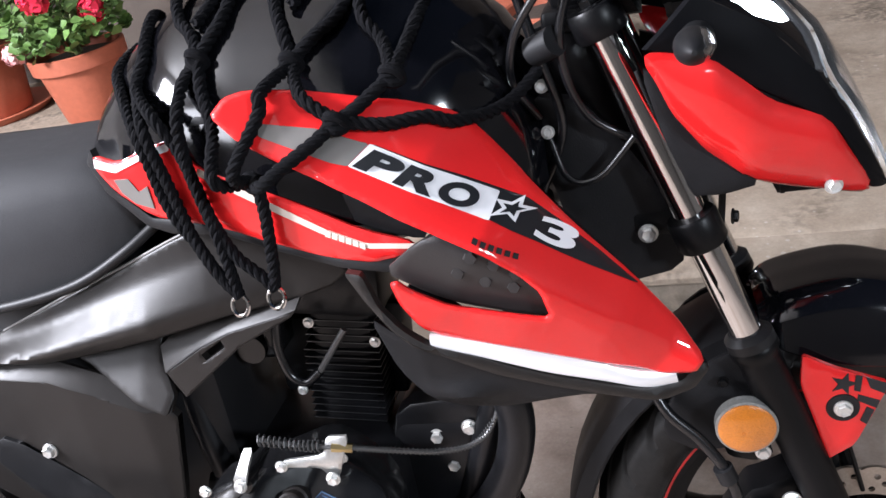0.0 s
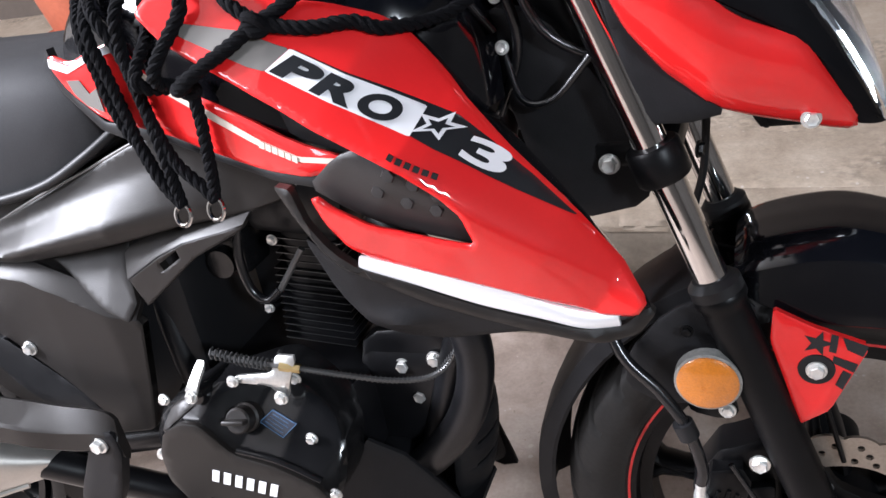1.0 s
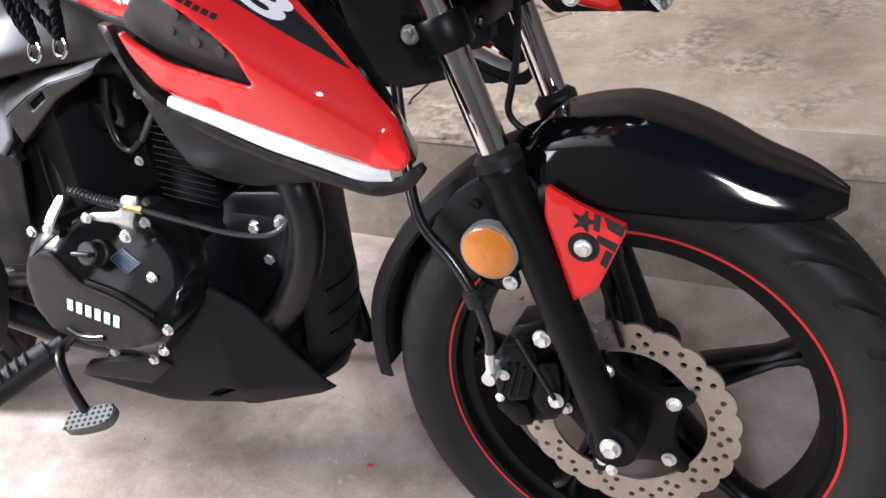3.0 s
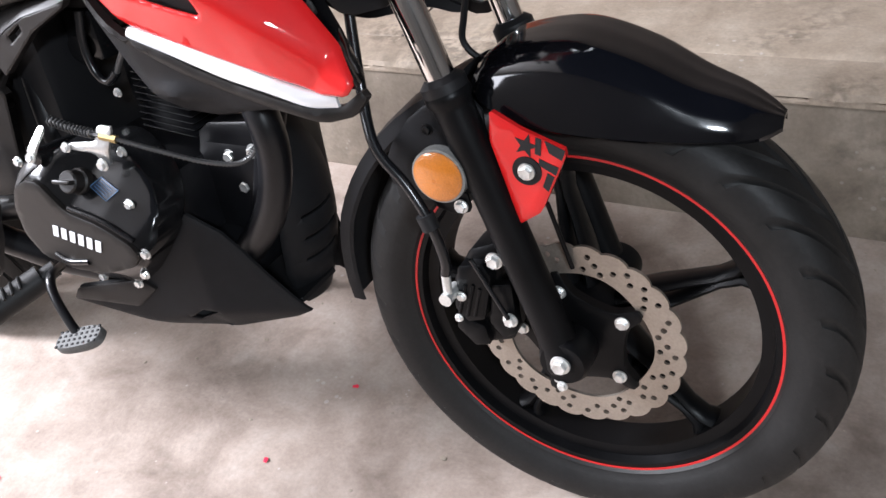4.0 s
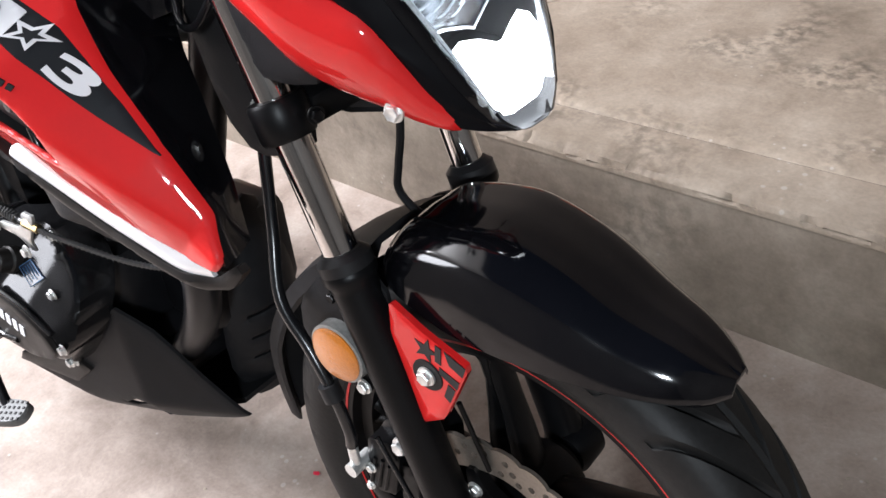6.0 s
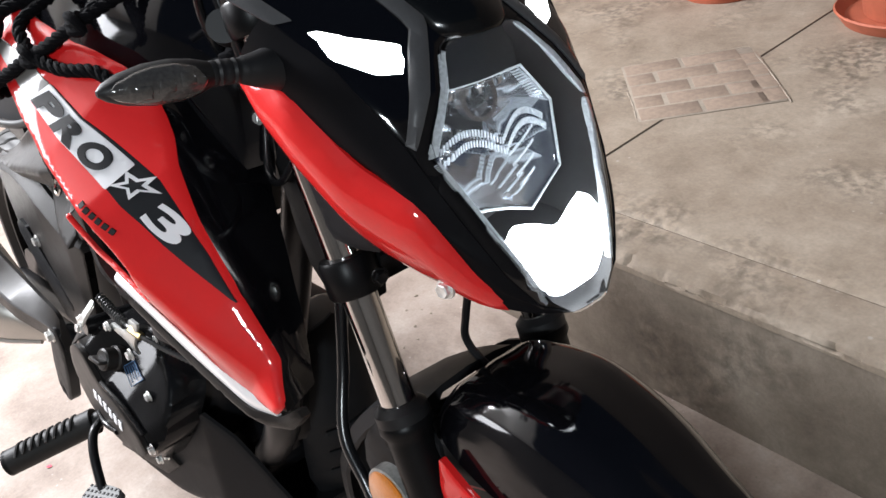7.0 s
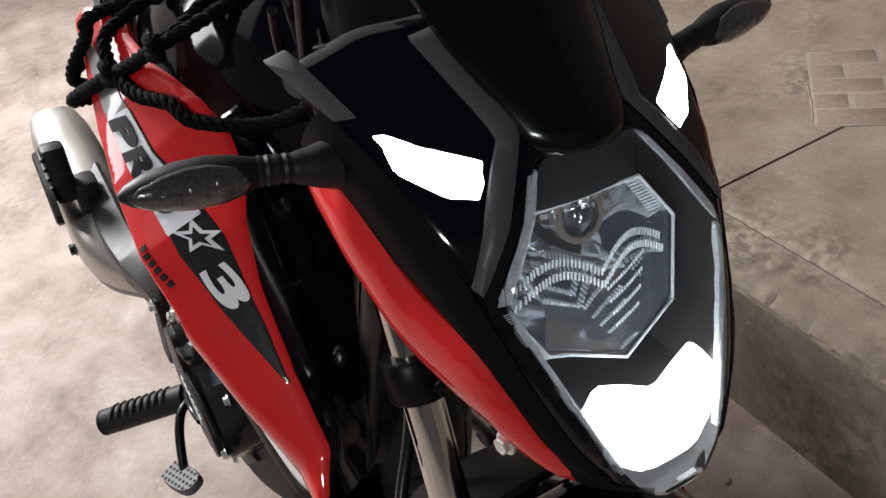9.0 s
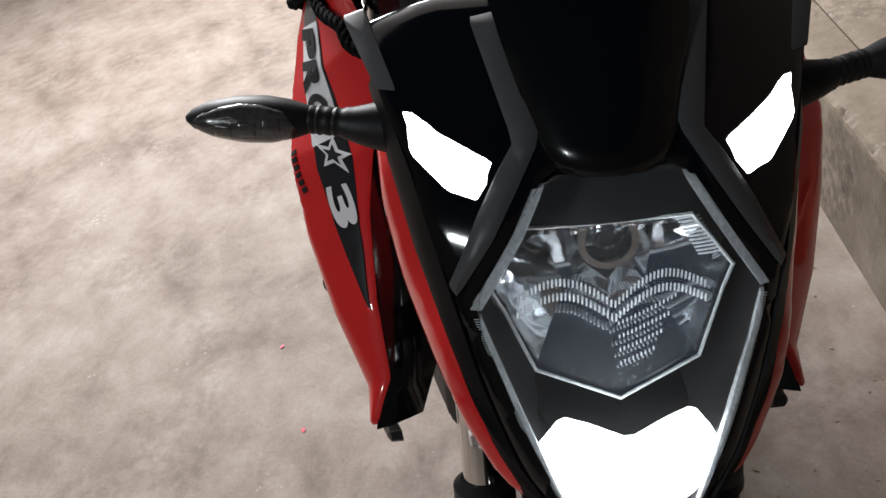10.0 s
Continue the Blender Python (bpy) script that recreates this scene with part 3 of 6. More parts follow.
def tyre_mesh(R, seg=672, width=0.054):
    """Tubeless tyre: stepped sidewall, sweeping shoulder grooves and a centre groove."""
    prof = [(0.034, 0.222), (0.041, 0.2275), (0.0415, 0.2295), (0.046, 0.2345), (width - 0.001, 0.249), (width, 0.257), (width - 0.0005, 0.2645), (width - 0.002, 0.2715), (0.0505, 0.2765), (0.0475, 0.2812), (0.0435, 0.2856), (0.038, 0.2895), (0.0325, 0.2918), (0.027, 0.2935), (0.0205, 0.2951), (0.014, 0.2962), (0.005, 0.297), (0, 0.2945)]
    prof = prof + [(-w, r) for w, r in prof[-2::-1]]
    bm = bmesh.new()
    rows = []
    for k in range(seg):
        row = []
        for w, r in prof:
            side = abs(w)
            a = 2 * math.pi * (k / seg + 0.9 * (side + 6.0 * side * side))
            if 0.010 < side < 0.0535 and r > 0.262:
                phase = (k * 28 / seg + (0.5 if w > 0 else 0)) % 1.0
                r -= 0.0075 * min(1.0, max(0.0, (0.11 - abs(phase - 0.5)) / 0.045)) * min(1.0, (side - 0.008) / 0.01)
            row.append(bm.verts.new((R / 0.297 * r * math.cos(a), w, HUB.z + R / 0.297 * r * math.sin(a))))
        rows.append(row)
    for k in range(seg):
        a, b = rows[k], rows[(k + 1) % seg]
        for i in range(len(prof) - 1):
            bm.faces.new((a[i], a[i + 1], b[i + 1], b[i]))
        bm.faces.new((a[-1], a[0], b[0], b[-1]))
    return bm
rim = turned([(0.036, 0.226), (0.036, 0.215), (0.024, 0.212), (0.022, 0.198), (-0.022, 0.198), (-0.024, 0.212), (-0.036, 0.215), (-0.036, 0.226), (-0.03, 0.227), (-0.026, 0.219), (0.026, 0.219), (0.03, 0.227)], 96)
rim.transform(Matrix.Translation((0, 0, HUB.z)))
wheel = part("front_wheel", rim, RIM, bike, "black alloy rim")
part("tyre", tyre_mesh(0.297), RUBBER, wheel, "black tyre with slanting tread grooves", 30)
for s in (-1, 1):
    st = turned([(s * 0.0365, 0.2215), (s * 0.0365, 0.2265), (s * 0.0371, 0.2265), (s * 0.0371, 0.2215)], 96)
    st.transform(Matrix.Translation((0, 0, HUB.z)))
    part("rim_stripe", st, STRIPE, wheel, "thin red stripe on the rim edge")
part("hub", join(turned([(-0.045, 0.0), (-0.045, 0.045), (-0.03, 0.05), (0.03, 0.05), (0.045, 0.045), (0.045, 0.0)], 40, "y", HUB),
                 turned([(-0.06, 0.0), (-0.06, 0.03), (0.06, 0.03), (0.06, 0.0)], 32, "y", HUB)), RIM, wheel)


def spoke(deg):
    """Two slim legs from the hub that join and flare into the rim."""
    made = []
    for bend in (-1, 1):
        path = [(0.04, deg + bend * 17), (0.095, deg + bend * 7), (0.135, deg + bend * 3.2), (0.165, deg + bend * 1.2), (0.188, deg + bend * 1.6), (0.206, deg + bend * 4.5)]
        rings = []
        for i, (r, d) in enumerate(path):
            p = polar(r, d)
            e = Vector((-math.sin(radians(d)), 0, math.cos(radians(d))))
            w, t = (0.011, 0.0075, 0.0068, 0.0075, 0.0085, 0.013)[i], (0.028, 0.021, 0.017, 0.016, 0.017, 0.02)[i]
            rings.append([p + e * w * math.cos(b) + Vector((0, t * math.sin(b), 0)) for b in [2 * math.pi * k / 12 for k in range(12)]])
        made.append(loft(rings))
    return join(*made)


for deg in (27, -45, 99, 171, 243):
    part("spoke", spoke(deg), RIM, wheel)


def brake_disc():
    """Petal disc: wavy rim, wavy inside, drilled."""
    n = 24
    outer = [(r * math.cos(a), r * math.sin(a)) for k in range(n * 8) for a in [2 * math.pi * k / (n * 8)] for r in [0.1238 + 0.0024 * (abs(math.sin(n * a / 2)) ** 0.7 * 2 - 1)]]
    inner = [(r * math.cos(a), r * math.sin(a)) for k in range(100) for a in [2 * math.pi * k / 100] for r in [0.0885 + 0.0016 * math.cos(5 * a)]]
    holes = [inner]
    for k in range(30):
        for j, (r, d) in enumerate(((0.096, 0), (0.1045, 5), (0.113, 10))):
            if (k + 2 * j) % 5 == 4 or (k % 3 == 2 and j == 0):
                continue
            a = 2 * math.pi * k / 30 + radians(d)
            c = Vector((r * math.cos(a), r * math.sin(a)))
            holes.append([(c.x + 0.0037 * math.cos(b), c.y + 0.0037 * math.sin(b)) for b in [2 * math.pi * i / 10 for i in range(10)]])
    bm = shell(outer, lambda x, z: -0.056, 0.004, 0.02, 0, holes, 0)
    bm.transform(Matrix.Translation((0, 0, HUB.z)))
    return bm


disc = part("brake_disc", brake_disc(), DISC, wheel, "brushed petal brake disc with drilled holes")
carrier = [(r * math.cos(radians(a)), r * math.sin(radians(a)) + HUB.z) for k in range(5) for a, r in ((72 * k + 3, 0.056), (72 * k + 22, 0.064), (72 * k + 29, 0.09), (72 * k + 37, 0.09), (72 * k + 44, 0.064), (72 * k + 63, 0.056))]
part("disc_carrier", shell(carrier, lambda x, z: -0.0615, 0.014, 0.02, 0.002), RIM, wheel)
for k in range(5):
    bolt(polar(0.066, 72 * k + 33, -0.0625), (0, -1, 0), 0.0078, None, wheel, "disc_bolt")

# fork
LEG = lambda z, y: Vector((-0.004 - 0.344 * (z - 0.297), y, z))
AXIS = Vector((-0.344, 0, 1)).normalized()
for s in (-1, 1):
    y = 0.09 * s
    leg = part("fork_leg", tube([LEG(0.285, y), LEG(0.31, y), LEG(0.36, y), LEG(0.5, y), LEG(0.575, y), LEG(0.59, y), LEG(0.612, y)],
                                lambda t: 0.0215 + 0.006 * max(0, 0.25 - t) * 4 * (1 if t > 0.02 else 0.6) + (0.0035 if 0.9 < t < 0.97 else 0), 28, 4), RIM, bike, "matte black fork lower leg")
    part("dust_seal", turned([(-0.004, 0.0), (-0.004, 0.0245), (0.006, 0.0245), (0.012, 0.018), (0.012, 0.0)], 28, "z"), CABLE, leg).matrix_world = Matrix.Translation(LEG(0.612, y)) @ AXIS.to_track_quat("Z", "Y").to_matrix().to_4x4()
    part("fork_tube", rod(LEG(0.59, y), LEG(0.955, y), 0.0158, 32), CHROME, bike, "polished chrome fork tube")
    part("axle_boss", turned([(-0.02, 0.0), (-0.02, 0.026), (-0.012, 0.03), (0.02, 0.03), (0.024, 0.026), (0.024, 0.0)], 28, "y", (0, y, 0.297)), RIM, bike)
bolt((0, -0.114, 0.3), (0, -1, 0), 0.0108, None, bike, "axle_nut")
bolt((0.0, -0.112, 0.268), (0, -1, 0), 0.006, None, bike, "pinch_bolt")
part("front_axle", rod((0, -0.11, 0.297), (0, 0.11, 0.297), 0.008), STEEL, bike)
for z, h, dx in ((0.737, 0.017, 0.03), (0.945, 0.014, 0.022)):
    made = []
    for s in (-1, 1):
        c = LEG(z, 0.09 * s)
        ring = turned([(-h, 0.0), (-h, 0.0225), (-h + 0.003, 0.0245), (h - 0.003, 0.0245), (h, 0.0225), (h, 0.0)], 28, "z")
        ring.transform(Matrix.Translation(c) @ AXIS.to_track_quat("Z", "Y").to_matrix().to_4x4())
        made.append(ring)
    mid = LEG(z, 0)
    made.append(block((mid.x - 0.03 - dx, -0.07, z - h * 0.8), (mid.x + 0.016, 0.07, z + h * 0.8), 0.006))
    part("triple_clamp", join(*made), RIM, bike, "black fork clamp")
bolt(LEG(0.74, -0.09) + Vector((0.034, 0.006, 0.004)), (1, -0.3, 0), 0.007, RIM, bike, "clamp_bolt")
bolt(LEG(0.957, -0.09), AXIS, 0.012, RIM, bike, "fork_cap")
bolt(Vector((-0.262, -0.03, 0.962)), (0, 0, 1), 0.013, RIM, bike, "steering_nut")
part("steering_head", rod(LEG(0.72, 0) + Vector((-0.05, 0, 0)), LEG(0.94, 0) + Vector((-0.05, 0, 0)), 0.028), ENGINE, bike)
part("handlebar", tube([(-0.28, -0.32, 1.06), (-0.26, -0.22, 1.055), (-0.255, -0.12, 1.02), (-0.25, -0.05, 0.995), (-0.25, 0.05, 0.995), (-0.255, 0.12, 1.02), (-0.26, 0.22, 1.055), (-0.28, 0.32, 1.06)], 0.011, 14), CABLE, bike, "black handlebar")
for s in (-1, 1):
    part("bar_riser", block((-0.27, 0.045 * s - 0.013, 0.955), (-0.235, 0.045 * s + 0.013, 1.01), 0.005), RIM, bike)

# mudguard
def fender_ring(x, zl, zc, zt, w):
    half = [(-w * 1.1, zl), (-w * 1.04, zl + (zc - zl) * 0.45), (-w * 0.9, zc), (-w * 0.62, zc + (zt - zc) * 0.75 + 0.004), (-w * 0.25, zt + 0.003), (0, zt + 0.004)]
    low = [tuple(p.xy) for p in spline([(a, b, 0) for a, b in half[:3]], 3)]
    top = [tuple(p.xy) for p in spline([(a, b, 0) for a, b in half[2:]], 4)]
    half = low + top[1:]
    full = half + [(-y, z) for y, z in half[-2::-1]]
    inner = [(y * 0.94, z - 0.004) for y, z in reversed(full)]
    return [(x, y, z) for y, z in full + inner]


def smooth_rows(rows, per=5):
    """Catmull-Rom between rows of numbers."""
    r = [np.array(v, float) for v in rows]
    r = [r[0] * 2 - r[1]] + r + [r[-1] * 2 - r[-2]]
    out = []
    for i in range(1, len(r) - 2):
        a, b, c, d = r[i - 1:i + 3]
        out += [0.5 * (2 * b + (c - a) * t + (2 * a - 5 * b + 4 * c - d) * t * t + (3 * b - a - 3 * c + d) * t ** 3) for t in [k / per for k in range(per)]]
    return [tuple(float(x) for x in v) for v in out + [r[-2]]]


guard_line = ((-0.098, 0.6, 0.612, 0.615, 0.055), (-0.078, 0.588, 0.62, 0.632, 0.069), (-0.03, 0.572, 0.628, 0.643, 0.073), (0.012, 0.566, 0.627, 0.643, 0.073), (0.07, 0.562, 0.61, 0.625, 0.068), (0.12, 0.559, 0.588, 0.6, 0.058), (0.16, 0.557, 0.576, 0.585, 0.045), (0.185, 0.556, 0.567, 0.572, 0.03), (0.199, 0.559, 0.562, 0.564, 0.014))
part("front_fender", loft([fender_ring(*g) for g in smooth_rows(guard_line)]), BLACK, bike, "glossy black front mudguard", 32)
rings = []
for i in range(15):
    a = 112 + (184 - 112) * i / 14
    w = 0.06 if i < 10 else 0.06 - 0.004 * (i - 9)
    ro, ri = 0.331, 0.327
    ring = [polar(ro - 0.02, a, -w), polar(ro - 0.004, a, -w * 0.94), polar(ro, a, -w * 0.6), polar(ro + 0.002, a, 0), polar(ro, a, w * 0.6), polar(ro - 0.004, a, w * 0.94), polar(ro - 0.02, a, w),
            polar(ri - 0.02, a, w * 0.95), polar(ri - 0.003, a, w * 0.6), polar(ri - 0.003, a, -w * 0.6), polar(ri - 0.02, a, -w * 0.95)]
    rings.append(ring)
part("rear_mudguard", loft(rings), CHARCOAL, bike, "matte charcoal rear half of the front mudguard")
for s in (-1, 1):
    plate = [(-0.16, 0.578), (-0.1, 0.606), (-0.075, 0.58), (-0.095, 0.49), (-0.118, 0.475), (-0.17, 0.47), (-0.205, 0.49), (-0.2, 0.53)]
    bm = shell(plate, lambda x, z: -0.082, 0.006, 0.015, 0.003)
    part("fork_brace", bm if s < 0 else mirror(bm), CHARCOAL, bike)
red = [(-0.064, 0.592), (-0.032, 0.574), (0.016, 0.555), (-0.016, 0.483), (-0.042, 0.465), (-0.053, 0.508), (-0.067, 0.558)]
for s in (-1, 1):
    bm = shell(red, lambda x, z: -0.096 - 0.05 * (0.59 - z) * (x + 0.06), 0.008, 0.012, 0.003, soft=0.08)
    g = part("fork_guard", bm if s < 0 else mirror(bm), RED, bike, "red fork guard with a black star")
    if s < 0:
        lift = lambda x, z: -0.0968 - 0.05 * (0.59 - z) * (x + 0.06)
        star = [(-0.027 + r * math.cos(radians(90 - 18 + 36 * k)), 0.558 + r * math.sin(radians(90 - 18 + 36 * k))) for k in range(10) for r in [0.0135 if k % 2 == 0 else 0.0055]]
        part("star_mark", shell(star, lift, 0.0008, 0.01, 0, soft=0), DARK_BAND, g)
        for q in ([(-0.016, 0.568), (-0.01, 0.566), (-0.012, 0.548), (-0.018, 0.55)], [(-0.007, 0.565), (0.014, 0.556), (0.010, 0.545), (-0.003, 0.552)], [(-0.014, 0.545), (0.006, 0.537), (0.003, 0.528), (-0.015, 0.538)], [(-0.006, 0.53), (0.001, 0.526), (-0.006, 0.509), (-0.012, 0.514)]):
            part("lettering_bar", shell(q, lift, 0.0008, 0.01, 0, soft=0), DARK_BAND, g)
        part("bolt_recess", turned([(-0.0975, 0.0), (-0.0975, 0.0155), (-0.093, 0.017), (-0.091, 0.0)], 28, "y", (-0.028, 0, 0.53)), CABLE, g)
        bolt((-0.028, -0.098, 0.53), (0, -1, 0), 0.0085, None, g)
part("fork_brace_stay", rod((-0.02, -0.07, 0.48), (0.0, -0.06, 0.395), 0.0026), RIM, bike)

# reflector on its bracket
for s in (-1, 1):
    br = part("reflector_bracket", shell([(-0.145, 0.49), (-0.1, 0.5), (-0.095, 0.475), (-0.112, 0.468), (-0.14, 0.475)], lambda x, z: -0.098, 0.004, 0.012, 0.001) if s < 0 else
              mirror(shell([(-0.145, 0.49), (-0.1, 0.5), (-0.095, 0.475), (-0.112, 0.468), (-0.14, 0.475)], lambda x, z: -0.098, 0.004, 0.012, 0.001)), RIM, bike)
    part("reflector_rim", turned([(s * 0.1, 0.0), (s * 0.1, 0.031), (s * 0.112, 0.031), (s * 0.113, 0.028), (s * 0.113, 0.0)], 32, "y", (-0.122, 0, 0.521)), CLEAR_RIM, br, "clear plastic rim")
    part("reflector", turned([(s * 0.104, 0.0), (s * 0.104, 0.028), (s * 0.114, 0.0285), (s * 0.1165, 0.025), (s * 0.1172, 0.0)], 32, "y", (-0.122, 0, 0.521)), AMBER, br, "round amber reflector")
bolt((-0.106, -0.1, 0.481), (0, -1, 0), 0.0075, None, bike, "bracket_bolt")
bolt((-0.141, -0.088, 0.562), (0, -1, 0), 0.006, RIM, bike, "mudguard_bolt")

# brake caliper and its hose
cal = part("brake_caliper", join(
    shell([(-0.118, 0.408), (-0.07, 0.428), (-0.055, 0.4), (-0.058, 0.32), (-0.075, 0.288), (-0.12, 0.276), (-0.148, 0.302), (-0.146, 0.36)], lambda x, z: -0.078 + 0.15 * abs(x + 0.1), 0.045, 0.012, 0.005, soft=0.06),
    shell([(-0.126, 0.395), (-0.095, 0.402), (-0.086, 0.385), (-0.1, 0.325), (-0.122, 0.318), (-0.137, 0.335)], lambda x, z: -0.093, 0.03, 0.012, 0.003, soft=0.06),
    shell([(-0.09, 0.372), (-0.064, 0.378), (-0.062, 0.31), (-0.08, 0.298), (-0.096, 0.318)], lambda x, z: -0.088, 0.03, 0.012, 0.003, soft=0.06),
    shell([(-0.138, 0.32), (-0.104, 0.312), (-0.098, 0.286), (-0.118, 0.28), (-0.14, 0.302)], lambda x, z: -0.089, 0.03, 0.012, 0.003, soft=0.06)), RIM, bike, "black cast brake caliper")
for a, b in (((-0.131, 0.33), (-0.118, 0.372)), ((-0.121, 0.328), (-0.108, 0.374)), ((-0.111, 0.33), (-0.1, 0.37))):
    part("casting_rib", tube([(a[0], -0.0935, a[1]), (b[0], -0.0935, b[1])], 0.0022, 8, 0), RIM, cal)
part("pad_pin", rod((-0.105, -0.098, 0.412), (-0.066, -0.098, 0.338), 0.0028, 10), SHEATH, cal, "black sliding pin")
for p, r in (((-0.078, -0.093, 0.412), 0.0095), ((-0.066, -0.093, 0.333), 0.0085), ((-0.124, -0.096, 0.357), 0.006), ((-0.133, -0.093, 0.322), 0.005)):
    bolt(p, (0, -1, 0), r, None, cal)
part("banjo", join(rod((-0.136, -0.114, 0.36), (-0.136, -0.085, 0.36), 0.008, 16), rod((-0.136, -0.105, 0.362), (-0.134, -0.107, 0.395), 0.0055, 14)), STEEL, cal, "zinc hose fitting")
part("brake_hose", tube([(-0.134, -0.107, 0.393), (-0.132, -0.108, 0.415), (-0.144, -0.109, 0.463), (-0.168, -0.106, 0.503), (-0.203, -0.1, 0.543), (-0.224, -0.075, 0.6), (-0.235, -0.055, 0.68)], 0.0062, 12), SHEATH, bike, "black rubber brake hose")
part("hose_collar", tube([(-0.148, -0.109, 0.47), (-0.142, -0.109, 0.453)], 0.0105, 14, 0), CABLE, bike)
part("sensor_cable", tube([(-0.06, 0.03, 0.58), (-0.118, 0.02, 0.598), (-0.141, 0.016, 0.62), (-0.136, 0.014, 0.65), (-0.126, 0.012, 0.69), (-0.12, 0.01, 0.76)], 0.004, 8), CABLE, bike, "thin black cable")


# ---- headlight cowl ----
def nose(y, z):
    """Forward reach of the cowl's front: upright round the lamp, then falling back towards the dash."""
    h = z - 0.745
    back = 0.35 * max(0.0, min(z, 0.95) - 0.905) + 1.4 * max(0.0, z - 0.95)
    return 0.027 - 0.25 * min(h, 0.205) - 1.0 * min(h, 0.205) ** 2 - back - 3.0 * y * y
def both(name, make, mat, parent, label="", sharp=38):
    """A right part and its mirrored left twin."""
    bm = make()
    twin = mirror(bm)
    return part(name, bm, mat, parent, label, sharp), part(name, twin, mat, parent, label, sharp)


before_cowl = set(bpy.data.objects)
def cheek(x, z):
    """Side panel of the cowl: swells below its upper edge, then tucks in towards the lower one."""
    top = float(np.interp(x, (-0.19, -0.136, -0.113, -0.088, -0.064, -0.04, -0.021, 0.003), (0.919, 0.907, 0.885, 0.86, 0.847, 0.836, 0.802, 0.763)))
    low = float(np.interp(x, (-0.19, -0.183, -0.171, -0.144, -0.111, -0.073, -0.032, 0.002), (0.905, 0.893, 0.86, 0.819, 0.785, 0.77, 0.757, 0.746)))
    edge = float(np.interp(x, (-0.19, -0.136, -0.101, -0.077, -0.052, -0.03, -0.01, 0.003), (-0.132, -0.125, -0.116, -0.108, -0.1, -0.091, -0.076, -0.062)))
    f = max(-0.1, min(1.1, (top - z) / max(0.012, top - low)))
    return edge + (top - low) * (-0.4 * f + 0.68 * f * f)
RED_CHEEK = [(-0.19, 0.919), (-0.168, 0.917), (-0.136, 0.907), (-0.113, 0.885), (-0.088, 0.86), (-0.064, 0.847), (-0.04, 0.836), (-0.021, 0.802), (0.003, 0.763), (0.002, 0.746), (-0.032, 0.757), (-0.073, 0.77), (-0.111, 0.785), (-0.128, 0.804), (-0.144, 0.819), (-0.158, 0.84), (-0.171, 0.86), (-0.183, 0.893), (-0.19, 0.908)]
cowl_red, _ = both("cowl_side", lambda: shell(RED_CHEEK, cheek, 0.006, 0.01, 0.005, soft=0.2), RED, bike, "glossy red headlight side panel")


def along(line, f):
    """The point at a share f of a polyline's count of spans."""
    k = min(int(f * (len(line) - 1)), len(line) - 2)
    return Vector(line[k]).lerp(Vector(line[k + 1]), f * (len(line) - 1) - k)


def upper_side():
    """Black skin from the edge of the cowl's front back to the red side panel."""
    front = [(nose(y, z) + 0.0005, y, z) for y, z in ((-0.02, 0.739), (-0.043, 0.752), (-0.062, 0.782), (-0.079, 0.826), (-0.093, 0.876), (-0.108, 0.925), (-0.125, 0.962))]
    back = [(x, cheek(x, z) + 0.002, z) for x, z in ((0.004, 0.752), (-0.012, 0.786), (-0.032, 0.822), (-0.062, 0.848), (-0.1, 0.874), (-0.14, 0.908), (-0.188, 0.922))]
    rows = []
    for i in range(25):
        a, b = along(front, i / 24), along(back, i / 24)
        row = [a.lerp(b, k / 6) + Vector((0, -0.004 * math.sin(k / 6 * math.pi), 0)) for k in range(7)]
        rows.append(row + [p + Vector((-0.004, 0.005, 0)) for p in reversed(row)])
    return loft(rows)


both("cowl_upper_side", upper_side, SATIN, bike, "satin black upper cowl side", 60)
UNDER = [(-0.195, 0.9), (-0.176, 0.893), (-0.16, 0.86), (-0.12, 0.81), (-0.096, 0.778), (-0.13, 0.772), (-0.16, 0.775), (-0.178, 0.83)]
both("cowl_inner", lambda: shell(UNDER, lambda x, z: -0.082 + 0.1 * x, 0.012, 0.016, 0.004), CHARCOAL, bike, "matte black inner cowl")
part("cowl_floor", shell([(-0.19, -0.06), (-0.02, -0.045), (0.0, 0), (-0.02, 0.045), (-0.19, 0.06)], lambda x, y: 0.775, 0.004, 0.02, 0.002), CHARCOAL, bike).matrix_basis = Matrix(((1, 0, 0, 0), (0, 0, 1, 0), (0, 1, 0, 0), (0, 0, 0, 1)))
bolt((-0.034, cheek(-0.034, 0.767) - 0.002, 0.767), (0.15, -1, 0), 0.0075, None, cowl_red, "cowl_screw")

LENS = [(-0.03, 0.932), (-0.038, 0.928), (-0.08, 0.869), (-0.056, 0.803), (-0.033, 0.752), (-0.018, 0.738), (0.018, 0.738), (0.033, 0.752), (0.056, 0.803), (0.08, 0.869), (0.038, 0.928), (0.03, 0.932)]
FRONT = [(-0.05, 0.996), (-0.09, 0.993), (-0.138, 0.976), (-0.125, 0.96), (-0.108, 0.925), (-0.093, 0.875), (-0.079, 0.825), (-0.062, 0.78), (-0.043, 0.75), (-0.02, 0.737), (0.02, 0.737), (0.043, 0.75), (0.062, 0.78), (0.079, 0.825), (0.093, 0.875), (0.108, 0.925), (0.125, 0.96), (0.138, 0.976), (0.09, 0.993), (0.05, 0.996)]
part("cowl_front", shell(FRONT, nose, -0.005, 0.014, 0.004, [LENS], 0.12, "x"), BLACK, bike, "glossy black cowl front")
